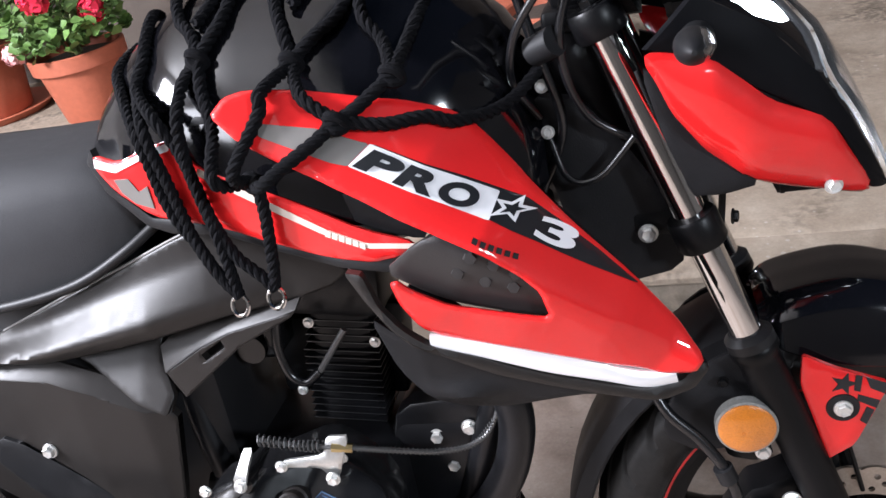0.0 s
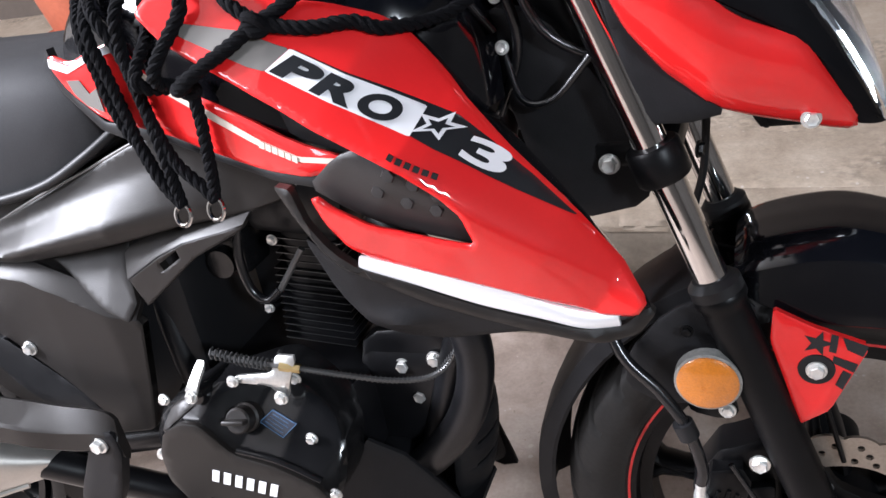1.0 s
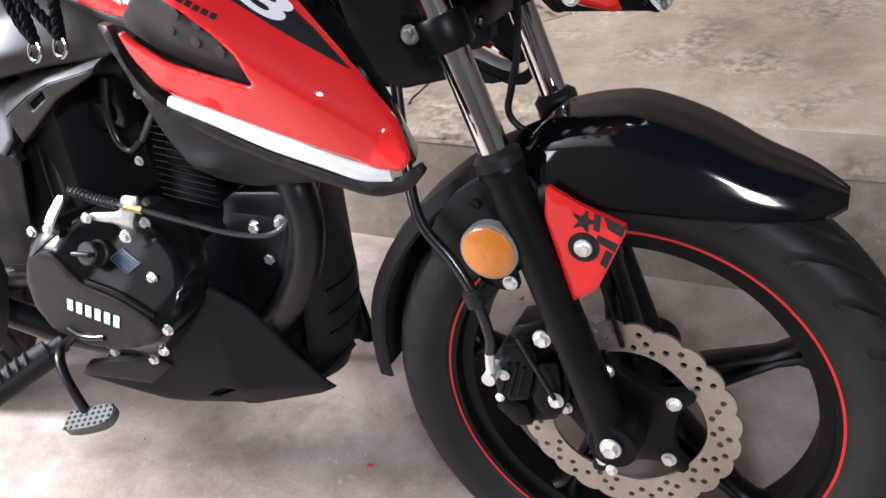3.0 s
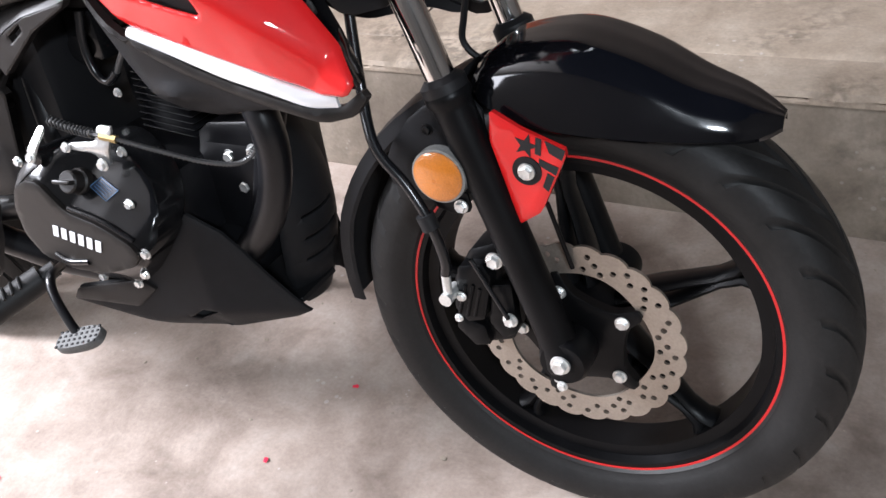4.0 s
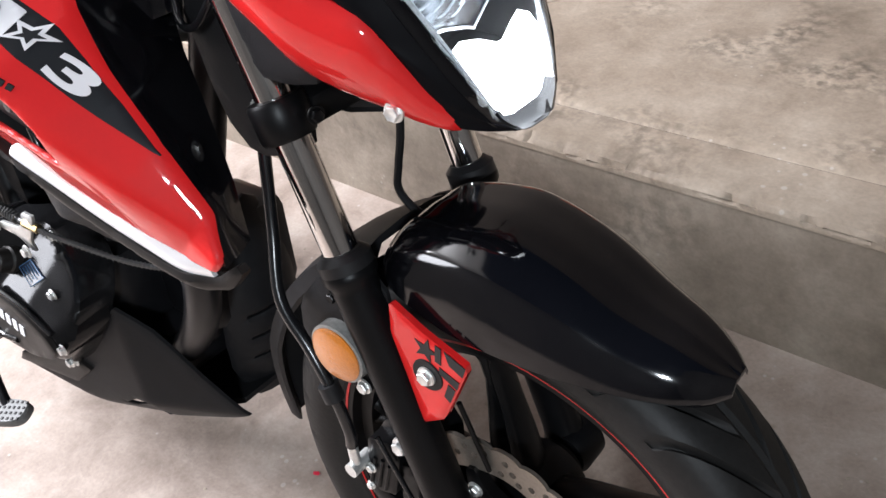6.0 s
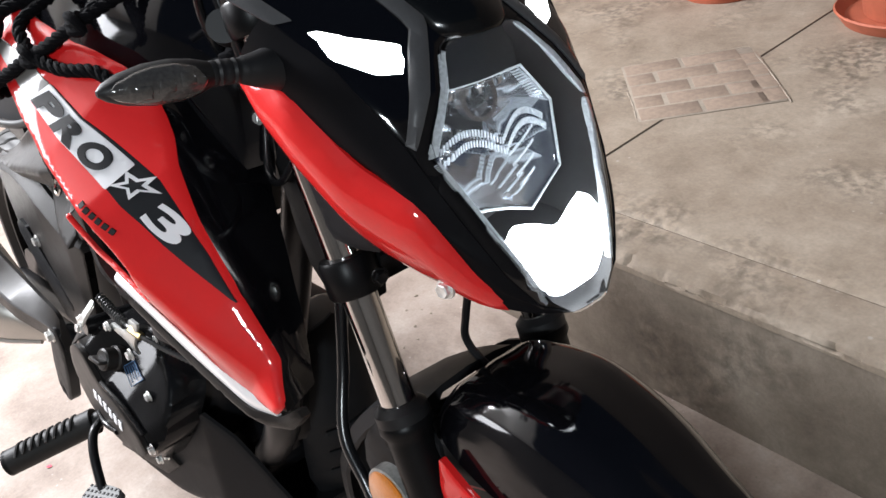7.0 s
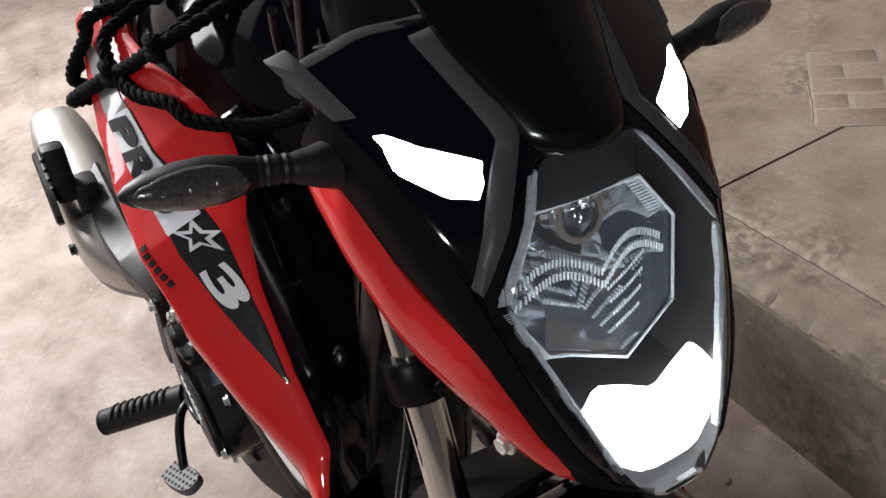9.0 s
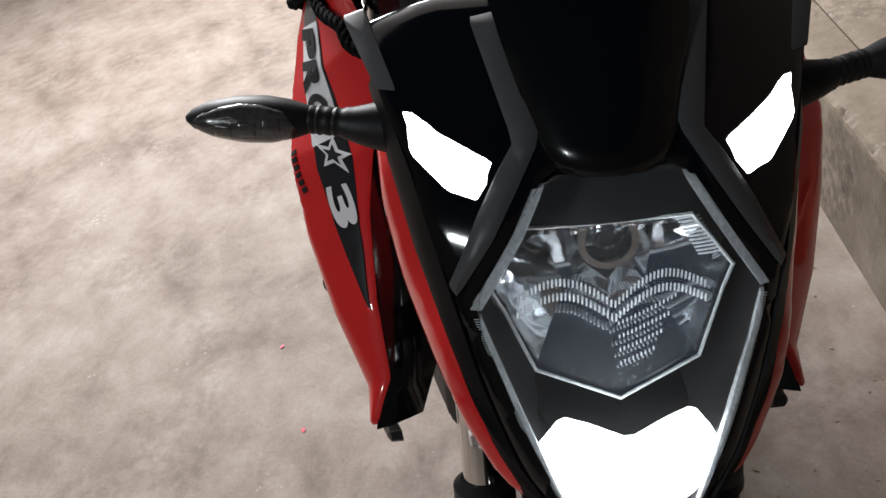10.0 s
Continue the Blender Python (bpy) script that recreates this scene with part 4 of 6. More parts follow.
headlight = part("headlight", shell([(y * 1.02, 0.836 + (z - 0.836) * 1.01) for y, z in LENS], lambda y, z: nose(y, z) - 0.095 + 4 * y * y, -0.004, 0.02, 0, (), 0.1, "x"), CABLE, bike, "hexagonal headlight behind a clear lens, lit below")
outer_wall = [[(nose(y, z) - d, y, z) for y, z in rounded(LENS, 0.1)] for d in (0.001, 0.1)]
part("lamp_housing", loft(outer_wall, False), CABLE, headlight)
lens = part("lens", shell(LENS, lambda y, z: nose(y, z) + 0.006, -0.0025, 0.016, 0.004, (), 0.12, "x"), GLASS, headlight, "clear headlight cover")
lens.visible_shadow = False
# the ribbed light strip along both edges of the cover
for s in (-1, 1):
    for a, b, w in (((-0.036, 0.925), (-0.075, 0.866), 0.007), ((-0.075, 0.862), (-0.035, 0.757), 0.006)):
        a, b = Vector((a[0] * -s, a[1])), Vector((b[0] * -s, b[1]))
        inn = Vector((w * s, -0.001))
        strip = [tuple(a), tuple(b), tuple(b + inn), tuple(a + inn)]
        bm = shell(strip, lambda y, z: nose(y, z) - 0.002, -0.004, 0.01, 0.001, (), 0, "x")
        ribs = [bm]
        for i in range(90):
            p = a.lerp(b, (i + 0.5) / 90)
            ribs.append(tube([(nose(*v) - 0.0018, v.x, v.y) for v in (p, p + inn)], 0.00032, 5, 0))
        part("light_strip", join(*ribs), RIBBED, headlight, "finely ribbed clear plastic strip")
HEX = [(-0.045, 0.892), (-0.068, 0.86), (-0.047, 0.817), (0.0, 0.801), (0.047, 0.817), (0.068, 0.86), (0.045, 0.892)]
rings = []
for k in range(7):
    f = k / 6
    depth = 0.036 + 0.045 * math.sin(f * math.pi / 2)
    rings.append([(nose(y, z) - depth, y * (1 - 0.75 * f), 0.868 + (z - 0.868) * (1 - 0.75 * f)) for y, z in HEX])
part("reflector_bowl", loft(rings, False), REFLECTOR, headlight, "faceted chrome reflector", 12)
rim_line = [(nose(y, z) - 0.034, y, z) for y, z in HEX]
part("reflector_rim", tube(rim_line + rim_line[:1], 0.0012, 6, 0), RIBBED, headlight)
part("reflector_roof", shell([(-0.055, 0.91), (-0.045, 0.893), (0.045, 0.893), (0.055, 0.91), (0.035, 0.93), (-0.035, 0.93)], lambda y, z: nose(y, z) - 0.036, -0.003, 0.015, 0.001, (), 0.05, "x"), CABLE, headlight)
for k in range(6):
    y0 = -0.036 + 0.0125 * k
    part("reflector_facet", shell([(y0, 0.9), (y0 + 0.010, 0.9), (y0 + 0.008, 0.882), (y0 + 0.002, 0.88)], lambda y, z: nose(y, z) - 0.052 + 0.35 * (z - 0.88) + 0.3 * abs(y - y0), -0.002, 0.006, 0.001, (), 0, "x"), REFLECTOR, headlight)
part("bulb", join(turned([(0, 0.0), (0, 0.0095), (0.02, 0.0095), (0.026, 0.006), (0.028, 0.0)], 24, "z"), turned([(-0.004, 0.0), (-0.004, 0.016), (0.004, 0.0165), (0.006, 0.013), (0.006, 0.0)], 28, "z")), GLASS, headlight, "halogen bulb").matrix_basis = Matrix.Translation((nose(0, 0.88) - 0.07, 0, 0.876)) @ Euler((0, radians(78), 0)).to_matrix().to_4x4()
part("bulb_ring", turned([(-0.002, 0.0135), (-0.002, 0.0175), (0.004, 0.0175), (0.004, 0.0135)], 32, "z"), CHROME, headlight).matrix_basis = Matrix.Translation((nose(0, 0.88) - 0.05, 0, 0.878)) @ Euler((0, radians(78), 0)).to_matrix().to_4x4()
# optics: fine flutes in two arched bands, a fluted far corner and a low patch
flutes = [(y, 0.849 + 0.013 * math.sin(math.pi * min(1.0, abs(y) / 0.056)) - dz, 0.0006, 0.0027) for dz in (0.0, 0.0075) for y in [-0.0545 + 0.0023 * i for i in range(48)]]
flutes += [(0.002 + 0.0024 * i, 0.839 - 0.0075 * k + 0.3 * 0.0024 * i, 0.00045, 0.0014) for k in range(4) for i in range(15 - 2 * k)]
flutes += [(0.0565 - 0.0012 * i, 0.866 + 0.0021 * i, 0.006, 0.0006) for i in range(11)]
for y, z, w, h in flutes:
    if inside((y, z), HEX):
        part("lens_flute", block((nose(y, z) - 0.0415, y - w, z - h), (nose(y, z) - 0.0403, y + w, z + h), 0.0003), RIBBED, headlight)
part("inner_cover", shell([(y * 0.96, 0.85 + (z - 0.85) * 0.96) for y, z in HEX], lambda y, z: nose(y, z) - 0.037, -0.0015, 0.02, 0, (), 0, "x"), GLASS, headlight).visible_shadow = False
POS = [(-0.05, 0.787), (-0.037, 0.806), (-0.02, 0.802), (0.0, 0.793), (0.02, 0.802), (0.037, 0.806), (0.05, 0.787), (0.037, 0.762), (0.02, 0.75), (-0.02, 0.75), (-0.037, 0.762)]
part("position_lamp", shell(POS, lambda y, z: nose(y, z) - 0.004, -0.01, 0.012, 0.004, (), 0.15, "x"), LED, headlight, "glowing white position lamp")
DRL = [(-0.109, 0.951), (-0.06, 0.935), (-0.066, 0.924), (-0.072, 0.917), (-0.088, 0.919), (-0.108, 0.932)]
both("daytime_lamp", lambda: shell(DRL, lambda y, z: nose(y, z) + 0.001, -0.006, 0.01, 0.003, (), 0.1, "x"), LED, bike, "glowing white daytime running lamp")
ACCENT = [(-0.046, 0.992), (-0.036, 0.946), (-0.088, 0.873), (-0.092, 0.877), (-0.074, 0.911), (-0.061, 0.93), (-0.051, 0.942), (-0.052, 0.948), (-0.067, 0.988)]
both("cowl_accent", lambda: shell(ACCENT, lambda y, z: nose(y, z) + 0.004, -0.006, 0.012, 0.003, (), 0.05, "x"), TIN, bike, "satin grey accent strip")
CORNER = [(-0.142, 0.981), (-0.128, 0.986), (-0.112, 0.957), (-0.124, 0.956)]
both("cowl_corner", lambda: shell(CORNER, lambda y, z: nose(y, z) + 0.0025, -0.006, 0.012, 0.003, (), 0.05, "x"), TIN, bike, "satin grey cowl corner")
# short smoked screen over the lamp
rings = []
for z, w, x in ((0.932, 0.032, -0.062), (0.938, 0.035, -0.062), (0.947, 0.038, -0.069), (0.965, 0.044, -0.09), (0.985, 0.051, -0.113), (1.01, 0.058, -0.14), (1.035, 0.06, -0.163), (1.055, 0.053, -0.18), (1.062, 0.044, -0.186)):
    ring = []
    for k in range(-8, 9):
        f = abs(k / 8)
        ring.append((x + 0.006 - 0.014 * f ** 2 - 0.01 * max(0.0, f - 0.75), w * k / 8, z - 0.003 * f * f))
    rings.append(ring + [(px - 0.005, py, pz - 0.002) for px, py, pz in reversed(ring)])
part("screen", loft(rings), SCREEN, bike, "short smoked black fly screen", 60)
part("dash_back", shell([(-0.085, 0.975), (-0.07, 1.04), (0.07, 1.04), (0.085, 0.975), (0.07, 0.94), (-0.07, 0.94)], lambda y, z: -0.205 - 0.5 * (z - 0.98), -0.03, 0.02, 0.005, (), 0.15, "x"), CHARCOAL, bike, "black instrument housing")
part("dash_glass", shell([(-0.068, 1.0), (-0.06, 1.034), (0.06, 1.034), (0.068, 1.0)], lambda y, z: -0.199 - 0.5 * (z - 0.98), -0.003, 0.02, 0.003, (), 0.1, "x"), SMOKE, bike, "glossy dark instrument cover")
def signal(s):
    """A leaf-shaped indicator: dark rim, a hollow-ground smoky lens, a ribbed rubber stalk."""
    rings = []
    for f, rx, rz in ((0, 0.002, 0.002), (0.06, 0.007, 0.006), (0.2, 0.0115, 0.0105), (0.42, 0.0145, 0.0138), (0.65, 0.0148, 0.0142), (0.82, 0.0125, 0.012), (0.94, 0.009, 0.009), (1.0, 0.0075, 0.0075)):
        y = 0.244 - 0.079 * f
        rings.append([(-0.157 + 0.004 * f + rx * math.cos(b), s * y, 0.939 - 0.007 * f + rz * math.sin(b)) for b in [2 * math.pi * k / 24 for k in range(24)]])
    body = part("turn_signal", loft(rings), CABLE, bike, "smoked turn signal on a short stalk")
    part("signal_stalk", tube([(-0.153, s * 0.168, 0.932), (-0.15, s * 0.152, 0.93), (-0.148, s * 0.136, 0.927), (-0.148, s * 0.118, 0.924)], lambda t: 0.0088 + 0.014 * max(0.0, t - 0.4) + 0.0005 * math.sin(t * 60) * (t < 0.5), 16, 8), CABLE, body, "ribbed rubber stalk")
    def wrap(y, z):
        f = min(1.0, max(0.0, (0.244 - abs(y)) / 0.079))
        rx, rz = (float(np.interp(f, (0, 0.06, 0.2, 0.42, 0.65, 0.82, 0.94, 1.0), r)) for r in ((0.002, 0.007, 0.0115, 0.0145, 0.0148, 0.0125, 0.009, 0.0075), (0.002, 0.006, 0.0105, 0.0138, 0.0142, 0.012, 0.009, 0.0075)))
        u = (z - 0.939 + 0.007 * f) / (rz + 0.0006)
        return -0.157 + 0.004 * f + (rx + 0.0012) * math.sqrt(max(0.04, 1 - u * u))
    front = [(s * (0.241 - 0.066 * u), 0.9385 - 0.0062 * u + v) for u, v in ((0, 0), (0.12, 0.0066), (0.3, 0.0108), (0.5, 0.0133), (0.72, 0.0132), (0.9, 0.0098), (1.0, 0.0), (0.9, -0.0088), (0.72, -0.0118), (0.5, -0.012), (0.3, -0.0098), (0.12, -0.006))]
    part("signal_lens", shell(front, wrap, -0.002, 0.004, 0.001, (), 0.1, "x"), SMOKE_LENS, body, "grey smoked lens")
    for k in range(3):
        y, z = s * (0.19 + 0.015 * k), 0.937 - 0.001 * k
        part("lens_facet", shell([(y - 0.006, z - 0.004), (y + 0.005, z - 0.005), (y + 0.006, z + 0.004), (y - 0.004, z + 0.0055)], lambda u, v: wrap(u, v) + 0.0007, -0.001, 0.004, 0.0008, (), 0.1, "x"), SMOKE_LENS, body)
signal(-1)
signal(1)

# the cowl sits a little to the right of the wheel's plane
for ob in set(bpy.data.objects) - before_cowl:
    if ob.parent == bike:
        ob.location.y -= 0.005

# ---- tank, side panels and seat ----
TX = (-0.29, -0.32, -0.37, -0.43, -0.5, -0.57, -0.64, -0.7, -0.75, -0.785)
TW = (0.08, 0.11, 0.143, 0.162, 0.168, 0.163, 0.15, 0.13, 0.1, 0.065)
TT = (0.905, 0.955, 1.0, 1.021, 1.031, 1.034, 1.024, 0.992, 0.945, 0.9)
TS = (0.80, 0.79, 0.79, 0.8, 0.81, 0.825, 0.84, 0.85, 0.86, 0.865)


def tank_row(x):
    w, t, s = (float(np.interp(-x, [-v for v in TX], some)) for some in (TW, TT, TS))
    return w, t, s


def tank_y(x, z):
    """Half width of the tank at a height, negative to the right."""
    w, t, s = tank_row(x)
    f = max(0.0, min(1.0, (z - s) / (t - s)))
    return -w * max(0.0, 1 - f ** 2.4) ** 0.5


def tank_z(x, y):
    w, t, s = tank_row(x)
    return s + (t - s) * max(0.0, 1 - min(1, abs(y) / w) ** 2) ** (1 / 2.4)


rings = []
for x in [TX[0] + (TX[-1] - TX[0]) * i / 30 for i in range(31)]:
    w, t, s = tank_row(x)
    half = [(-w * max(0.0, 1 - f ** 2.4) ** 0.5, s + (t - s) * f) for f in (0, 0.2, 0.4, 0.55, 0.68, 0.78, 0.86, 0.92, 0.96, 0.985, 1.0)]
    rings.append([(x, y, z) for y, z in half + [(-y, z) for y, z in half[-2::-1]]])
part("fuel_tank", loft(rings), BLACK, bike, "glossy black fuel tank", 50)
part("tank_cap", turned([(0, 0.0), (0, 0.036), (0.006, 0.038), (0.012, 0.034), (0.013, 0.0)], 36, "z"), BLACK, bike, "black filler cap").matrix_basis = Matrix.Translation((-0.47, 0, 1.02)) @ Euler((0, -0.2, 0)).to_matrix().to_4x4()


def flank(x, z):
    """Outer surface of the tank shroud: an upper facet and a lower one that meet in a soft ridge."""
    d = (x + 0.44) * 0.564 + (z - 0.881) * 0.826
    s = (x + 0.44) * 0.826 - (z - 0.881) * 0.564
    stations = (-0.09, 0.0, 0.06, 0.13, 0.2, 0.27, 0.33)
    ridge = float(np.interp(s, stations, (-0.214, -0.233, -0.239, -0.241, -0.225, -0.205, -0.18)))
    above = float(np.interp(s, stations, (0.6, 0.75, 1.05, 1.7, 1.5, 1.35, 1.3)))
    below = float(np.interp(s, stations, (0.05, 0.1, 0.28, 0.43, 0.41, 0.37, 0.15)))
    k = d + float(np.interp(s, (-0.09, 0.0, 0.06, 0.13, 0.15, 0.33), (0.032, 0.03, 0.024, 0.015, 0.015, 0.0366)))
    return ridge + 0.5 * (above - below) * k + 0.5 * (above + below) * (math.sqrt(k * k + 0.00016) - 0.008)
SHROUD = [(-0.5555, 0.934), (-0.543, 0.946), (-0.527, 0.948), (-0.48, 0.94), (-0.443, 0.93), (-0.398, 0.917), (-0.36, 0.9), (-0.344, 0.886), (-0.314, 0.848), (-0.266, 0.789), (-0.217, 0.731), (-0.182, 0.68), (-0.161, 0.645), (-0.17, 0.633), (-0.2, 0.633), (-0.22, 0.643), (-0.25, 0.653), (-0.288, 0.666), (-0.334, 0.682), (-0.392, 0.699), (-0.41, 0.712), (-0.421, 0.742), (-0.4235, 0.769), (-0.416, 0.771), (-0.406, 0.7595), (-0.374, 0.7395), (-0.3255, 0.7265), (-0.289, 0.718), (-0.2935, 0.748), (-0.308, 0.767), (-0.336, 0.793), (-0.3665, 0.811), (-0.402, 0.832), (-0.429, 0.8495), (-0.4655, 0.871), (-0.504, 0.891), (-0.533, 0.908)]
shroud, _ = both("tank_shroud", lambda: shell(SHROUD, flank, 0.006, 0.0042, 0.0035, soft=0.14), RED, bike, "glossy red tank shroud with a dark stripe", 75)
on = lambda k: (lambda x, z: flank(x, z) - k)
part("grey_stripe", shell([(-0.515, 0.9215), (-0.464, 0.9095), (-0.4215, 0.8905), (-0.4395, 0.878), (-0.454, 0.883), (-0.515, 0.912)], on(0.0012), 0.001, 0.006, 0, soft=0.05), GREY_BAND, shroud, "grey stripe")
part("dark_stripe", shell([(-0.4205, 0.8905), (-0.349, 0.8485), (-0.299, 0.818), (-0.2745, 0.794), (-0.2437, 0.7612), (-0.212, 0.7237), (-0.2538, 0.7556), (-0.293, 0.787), (-0.328, 0.8138), (-0.3836, 0.8473), (-0.4387, 0.878)], on(0.0012), 0.001, 0.006, 0, soft=0.04), DARK_BAND, shroud, "dark stripe ending in a point")
BOX = [(-0.4204, 0.8906), (-0.3205, 0.8294), (-0.329, 0.8141), (-0.4387, 0.8781)]
part("logo_plate", shell(BOX, on(0.0022), 0.0008, 0.004, 0, soft=0.02), SILVER, shroud, "silver lettering plate")


def in_box(u, v):
    tl, tr, br, bl = (Vector(q) for q in BOX)
    return tuple(tl.lerp(tr, u).lerp(bl.lerp(br, u), v))


for k, letter in enumerate("PRO"):
    u0, u1 = 0.04 + 0.285 * k, 0.04 + 0.285 * k + 0.275
    part("lettering", decal_text(letter, [in_box(u0 + 0.015, 0.09), in_box(u1 + 0.015, 0.09), in_box(u1 - 0.02, 0.9), in_box(u0 - 0.02, 0.9)], flank, 0.0046, 0.05), DARK_BAND, shroud, "bold black letter " + letter)
part("lettering", decal_text("3", [(-0.287, 0.8029), (-0.2556, 0.7806), (-0.2659, 0.769), (-0.2955, 0.7925)], flank, 0.0045, 0.03), SILVER, shroud, "silver number 3", 10)
star_c, e1, e2 = Vector((-0.3105, 0.8155)), Vector((0.0195, -0.0075)), Vector((0.0045, 0.0075))
star = [tuple(star_c + e1 * (r * math.cos(radians(36 * k))) + e2 * (r * math.sin(radians(36 * k)))) for k in range(10) for r in [1.0 if k % 2 == 0 else 0.42]]
part("star_mark", shell(star, on(0.0028), 0.0006, 0.004, 0, soft=0), SILVER, shroud, "silver star outline")
part("star_core", shell([tuple(star_c + (Vector(p) - star_c) * 0.55) for p in star], on(0.0036), 0.0005, 0.004, 0, soft=0), DARK_BAND, shroud)
maker_bars([(-0.341, 0.8073), (-0.3046, 0.783), (-0.3056, 0.7799), (-0.3426, 0.8042)], flank, 0.0022, CABLE, shroud, gap=0.35)
PAD = [(-0.42, 0.774), (-0.387, 0.8), (-0.363, 0.807), (-0.333, 0.789), (-0.306, 0.766), (-0.292, 0.75), (-0.287, 0.719), (-0.323, 0.728), (-0.362, 0.738), (-0.391, 0.752)]
pad, _ = both("knee_pad", lambda: shell([(x + (x + 0.35) * 0.16, z + (z - 0.762) * (0.12 if z > 0.762 else 0.3)) for x, z in PAD], lambda x, z: flank(x, z) + 0.015, 0.006, 0.006, 0.003), PAD_PLASTIC, bike, "black plastic pad with hexagon studs")
for x, z in [(-0.348, 0.787), (-0.33, 0.777), (-0.313, 0.765), (-0.362, 0.772), (-0.34, 0.76), (-0.317, 0.751)]:
    stud = turned([(0, 0.0), (0, 0.0065), (0.002, 0.0055), (0.0025, 0.0)], 6, "z")
    stud.transform(Matrix.Translation((x, flank(x, z) + 0.0152, z)) @ Euler((radians(90), 0, 0)).to_matrix().to_4x4())
    part("stud", stud, PAD_PLASTIC, pad, sharp=20)
STRIP_UP = ((-0.405, -0.199, 0.702), (-0.366, -0.197, 0.693), (-0.33, -0.194, 0.682), (-0.299, -0.1905, 0.67), (-0.252, -0.1845, 0.6515), (-0.215, -0.176, 0.637), (-0.188, -0.169, 0.632))
STRIP_LOW = ((-0.404, -0.205, 0.693), (-0.366, -0.2, 0.678), (-0.33, -0.195, 0.662), (-0.299, -0.191, 0.649), (-0.252, -0.186, 0.634), (-0.215, -0.18, 0.621), (-0.186, -0.17, 0.618))


def ledge_strip():
    """The bright ledge under the shroud, between its edge and the proud lip."""
    a, b = spline(STRIP_UP, 6), spline(STRIP_LOW, 6)
    rows = []
    for p, q in zip(a, b):
        row = [p.lerp(q, f) + Vector((0, -0.002 * math.sin(f * math.pi), 0)) for f in (0, 0.15, 0.35, 0.6, 0.85, 1.0)]
        rows.append(row + [v + Vector((0, 0.004, 0)) for v in reversed(row)])
    return loft(rows)


both("bright_strip", ledge_strip, BRIGHT, shroud, "bright metallic strip", 60)
lip_y = lambda x: float(np.interp(x, (-0.475, -0.44, -0.42, -0.392, -0.366, -0.33, -0.3, -0.25, -0.213, -0.182, -0.158), (-0.2, -0.208, -0.211, -0.2085, -0.2045, -0.1995, -0.1955, -0.1905, -0.1845, -0.171, -0.165)))
LIP = [(-0.474, 0.772), (-0.456, 0.77), (-0.447, 0.738), (-0.43, 0.716), (-0.404, 0.694), (-0.366, 0.678), (-0.33, 0.66), (-0.299, 0.647), (-0.252, 0.632), (-0.215, 0.62), (-0.184, 0.618), (-0.162, 0.634), (-0.157, 0.626), (-0.172, 0.608), (-0.2, 0.603), (-0.252, 0.619), (-0.299, 0.634), (-0.345, 0.652), (-0.37, 0.666), (-0.393, 0.681), (-0.419, 0.694), (-0.438, 0.713), (-0.458, 0.742)]
both("shroud_lip", lambda: shell(LIP, lambda x, z: lip_y(x) + 0.15 * max(0.0, 0.69 - 0.42 * (x + 0.39) - z), 0.012, 0.01, 0.004, soft=0.12), MATTE, bike, "dark grey lower lip")
UNDERSIDE = [(-0.462, 0.722), (-0.436, 0.7), (-0.405, 0.686), (-0.366, 0.669), (-0.33, 0.652), (-0.299, 0.638), (-0.252, 0.624), (-0.205, 0.609), (-0.225, 0.604), (-0.267, 0.612), (-0.31, 0.604), (-0.35, 0.596), (-0.395, 0.6), (-0.427, 0.614), (-0.452, 0.648)]
both("shroud_under", lambda: shell(UNDERSIDE, lambda x, z: lip_y(x) + 0.009 + 0.35 * max(0, 0.69 - 0.42 * (x + 0.39) - z) - 0.012 * math.exp(-(((x + 0.385) / 0.035) ** 2 + ((z - 0.625) / 0.012) ** 2)), 0.008, 0.008, 0.004), CHARCOAL, bike, "matte black panel under the shroud")
# glossy inner walls between shroud and fork
def inner_wall():
    line = [(-0.35, 0.89), (-0.314, 0.847), (-0.266, 0.788), (-0.217, 0.73), (-0.182, 0.679), (-0.162, 0.644)]
    rows = []
    for i in range(17):
        s = i / 16 * (len(line) - 1)
        k = min(int(s), len(line) - 2)
        x, z = Vector(line[k]).lerp(Vector(line[k + 1]), s - k)
        y = flank(x, z) + 0.004
        low = max(0.0, (i - 7) / 9) ** 0.7
        reach = -0.06 - 0.075 * low
        row = [(x + 0.003 - 0.06 * f ** 1.3 * (1 - 0.75 * low), y + f * (reach - y), z - 0.004 + 0.02 * f * (1 - low)) for f in [j / 6 for j in range(7)]]
        rows.append(row + [(px - 0.005, py, pz) for px, py, pz in reversed(row)])
    return loft(rows)


both("inner_wall", inner_wall, BLACK, bike, "glossy black inner panel")
RAD = [(-0.3, 0.88), (-0.25, 0.87), (-0.2, 0.8), (-0.165, 0.727), (-0.17, 0.686), (-0.235, 0.672), (-0.268, 0.705), (-0.3, 0.84)]
both("horn_panel", lambda: shell(RAD, lambda x, z: -0.068, 0.02, 0.02, 0.004), CHARCOAL, bike, "black panel beside the steering head")
bolt((-0.201, -0.074, 0.73), (0, -1, 0), 0.009, None, bike, "panel_bolt")
for z in (0.89, 0.845):
    bolt((-0.285, -0.075, z), (0, -1, 0.2), 0.006, None, bike, "panel_bolt")

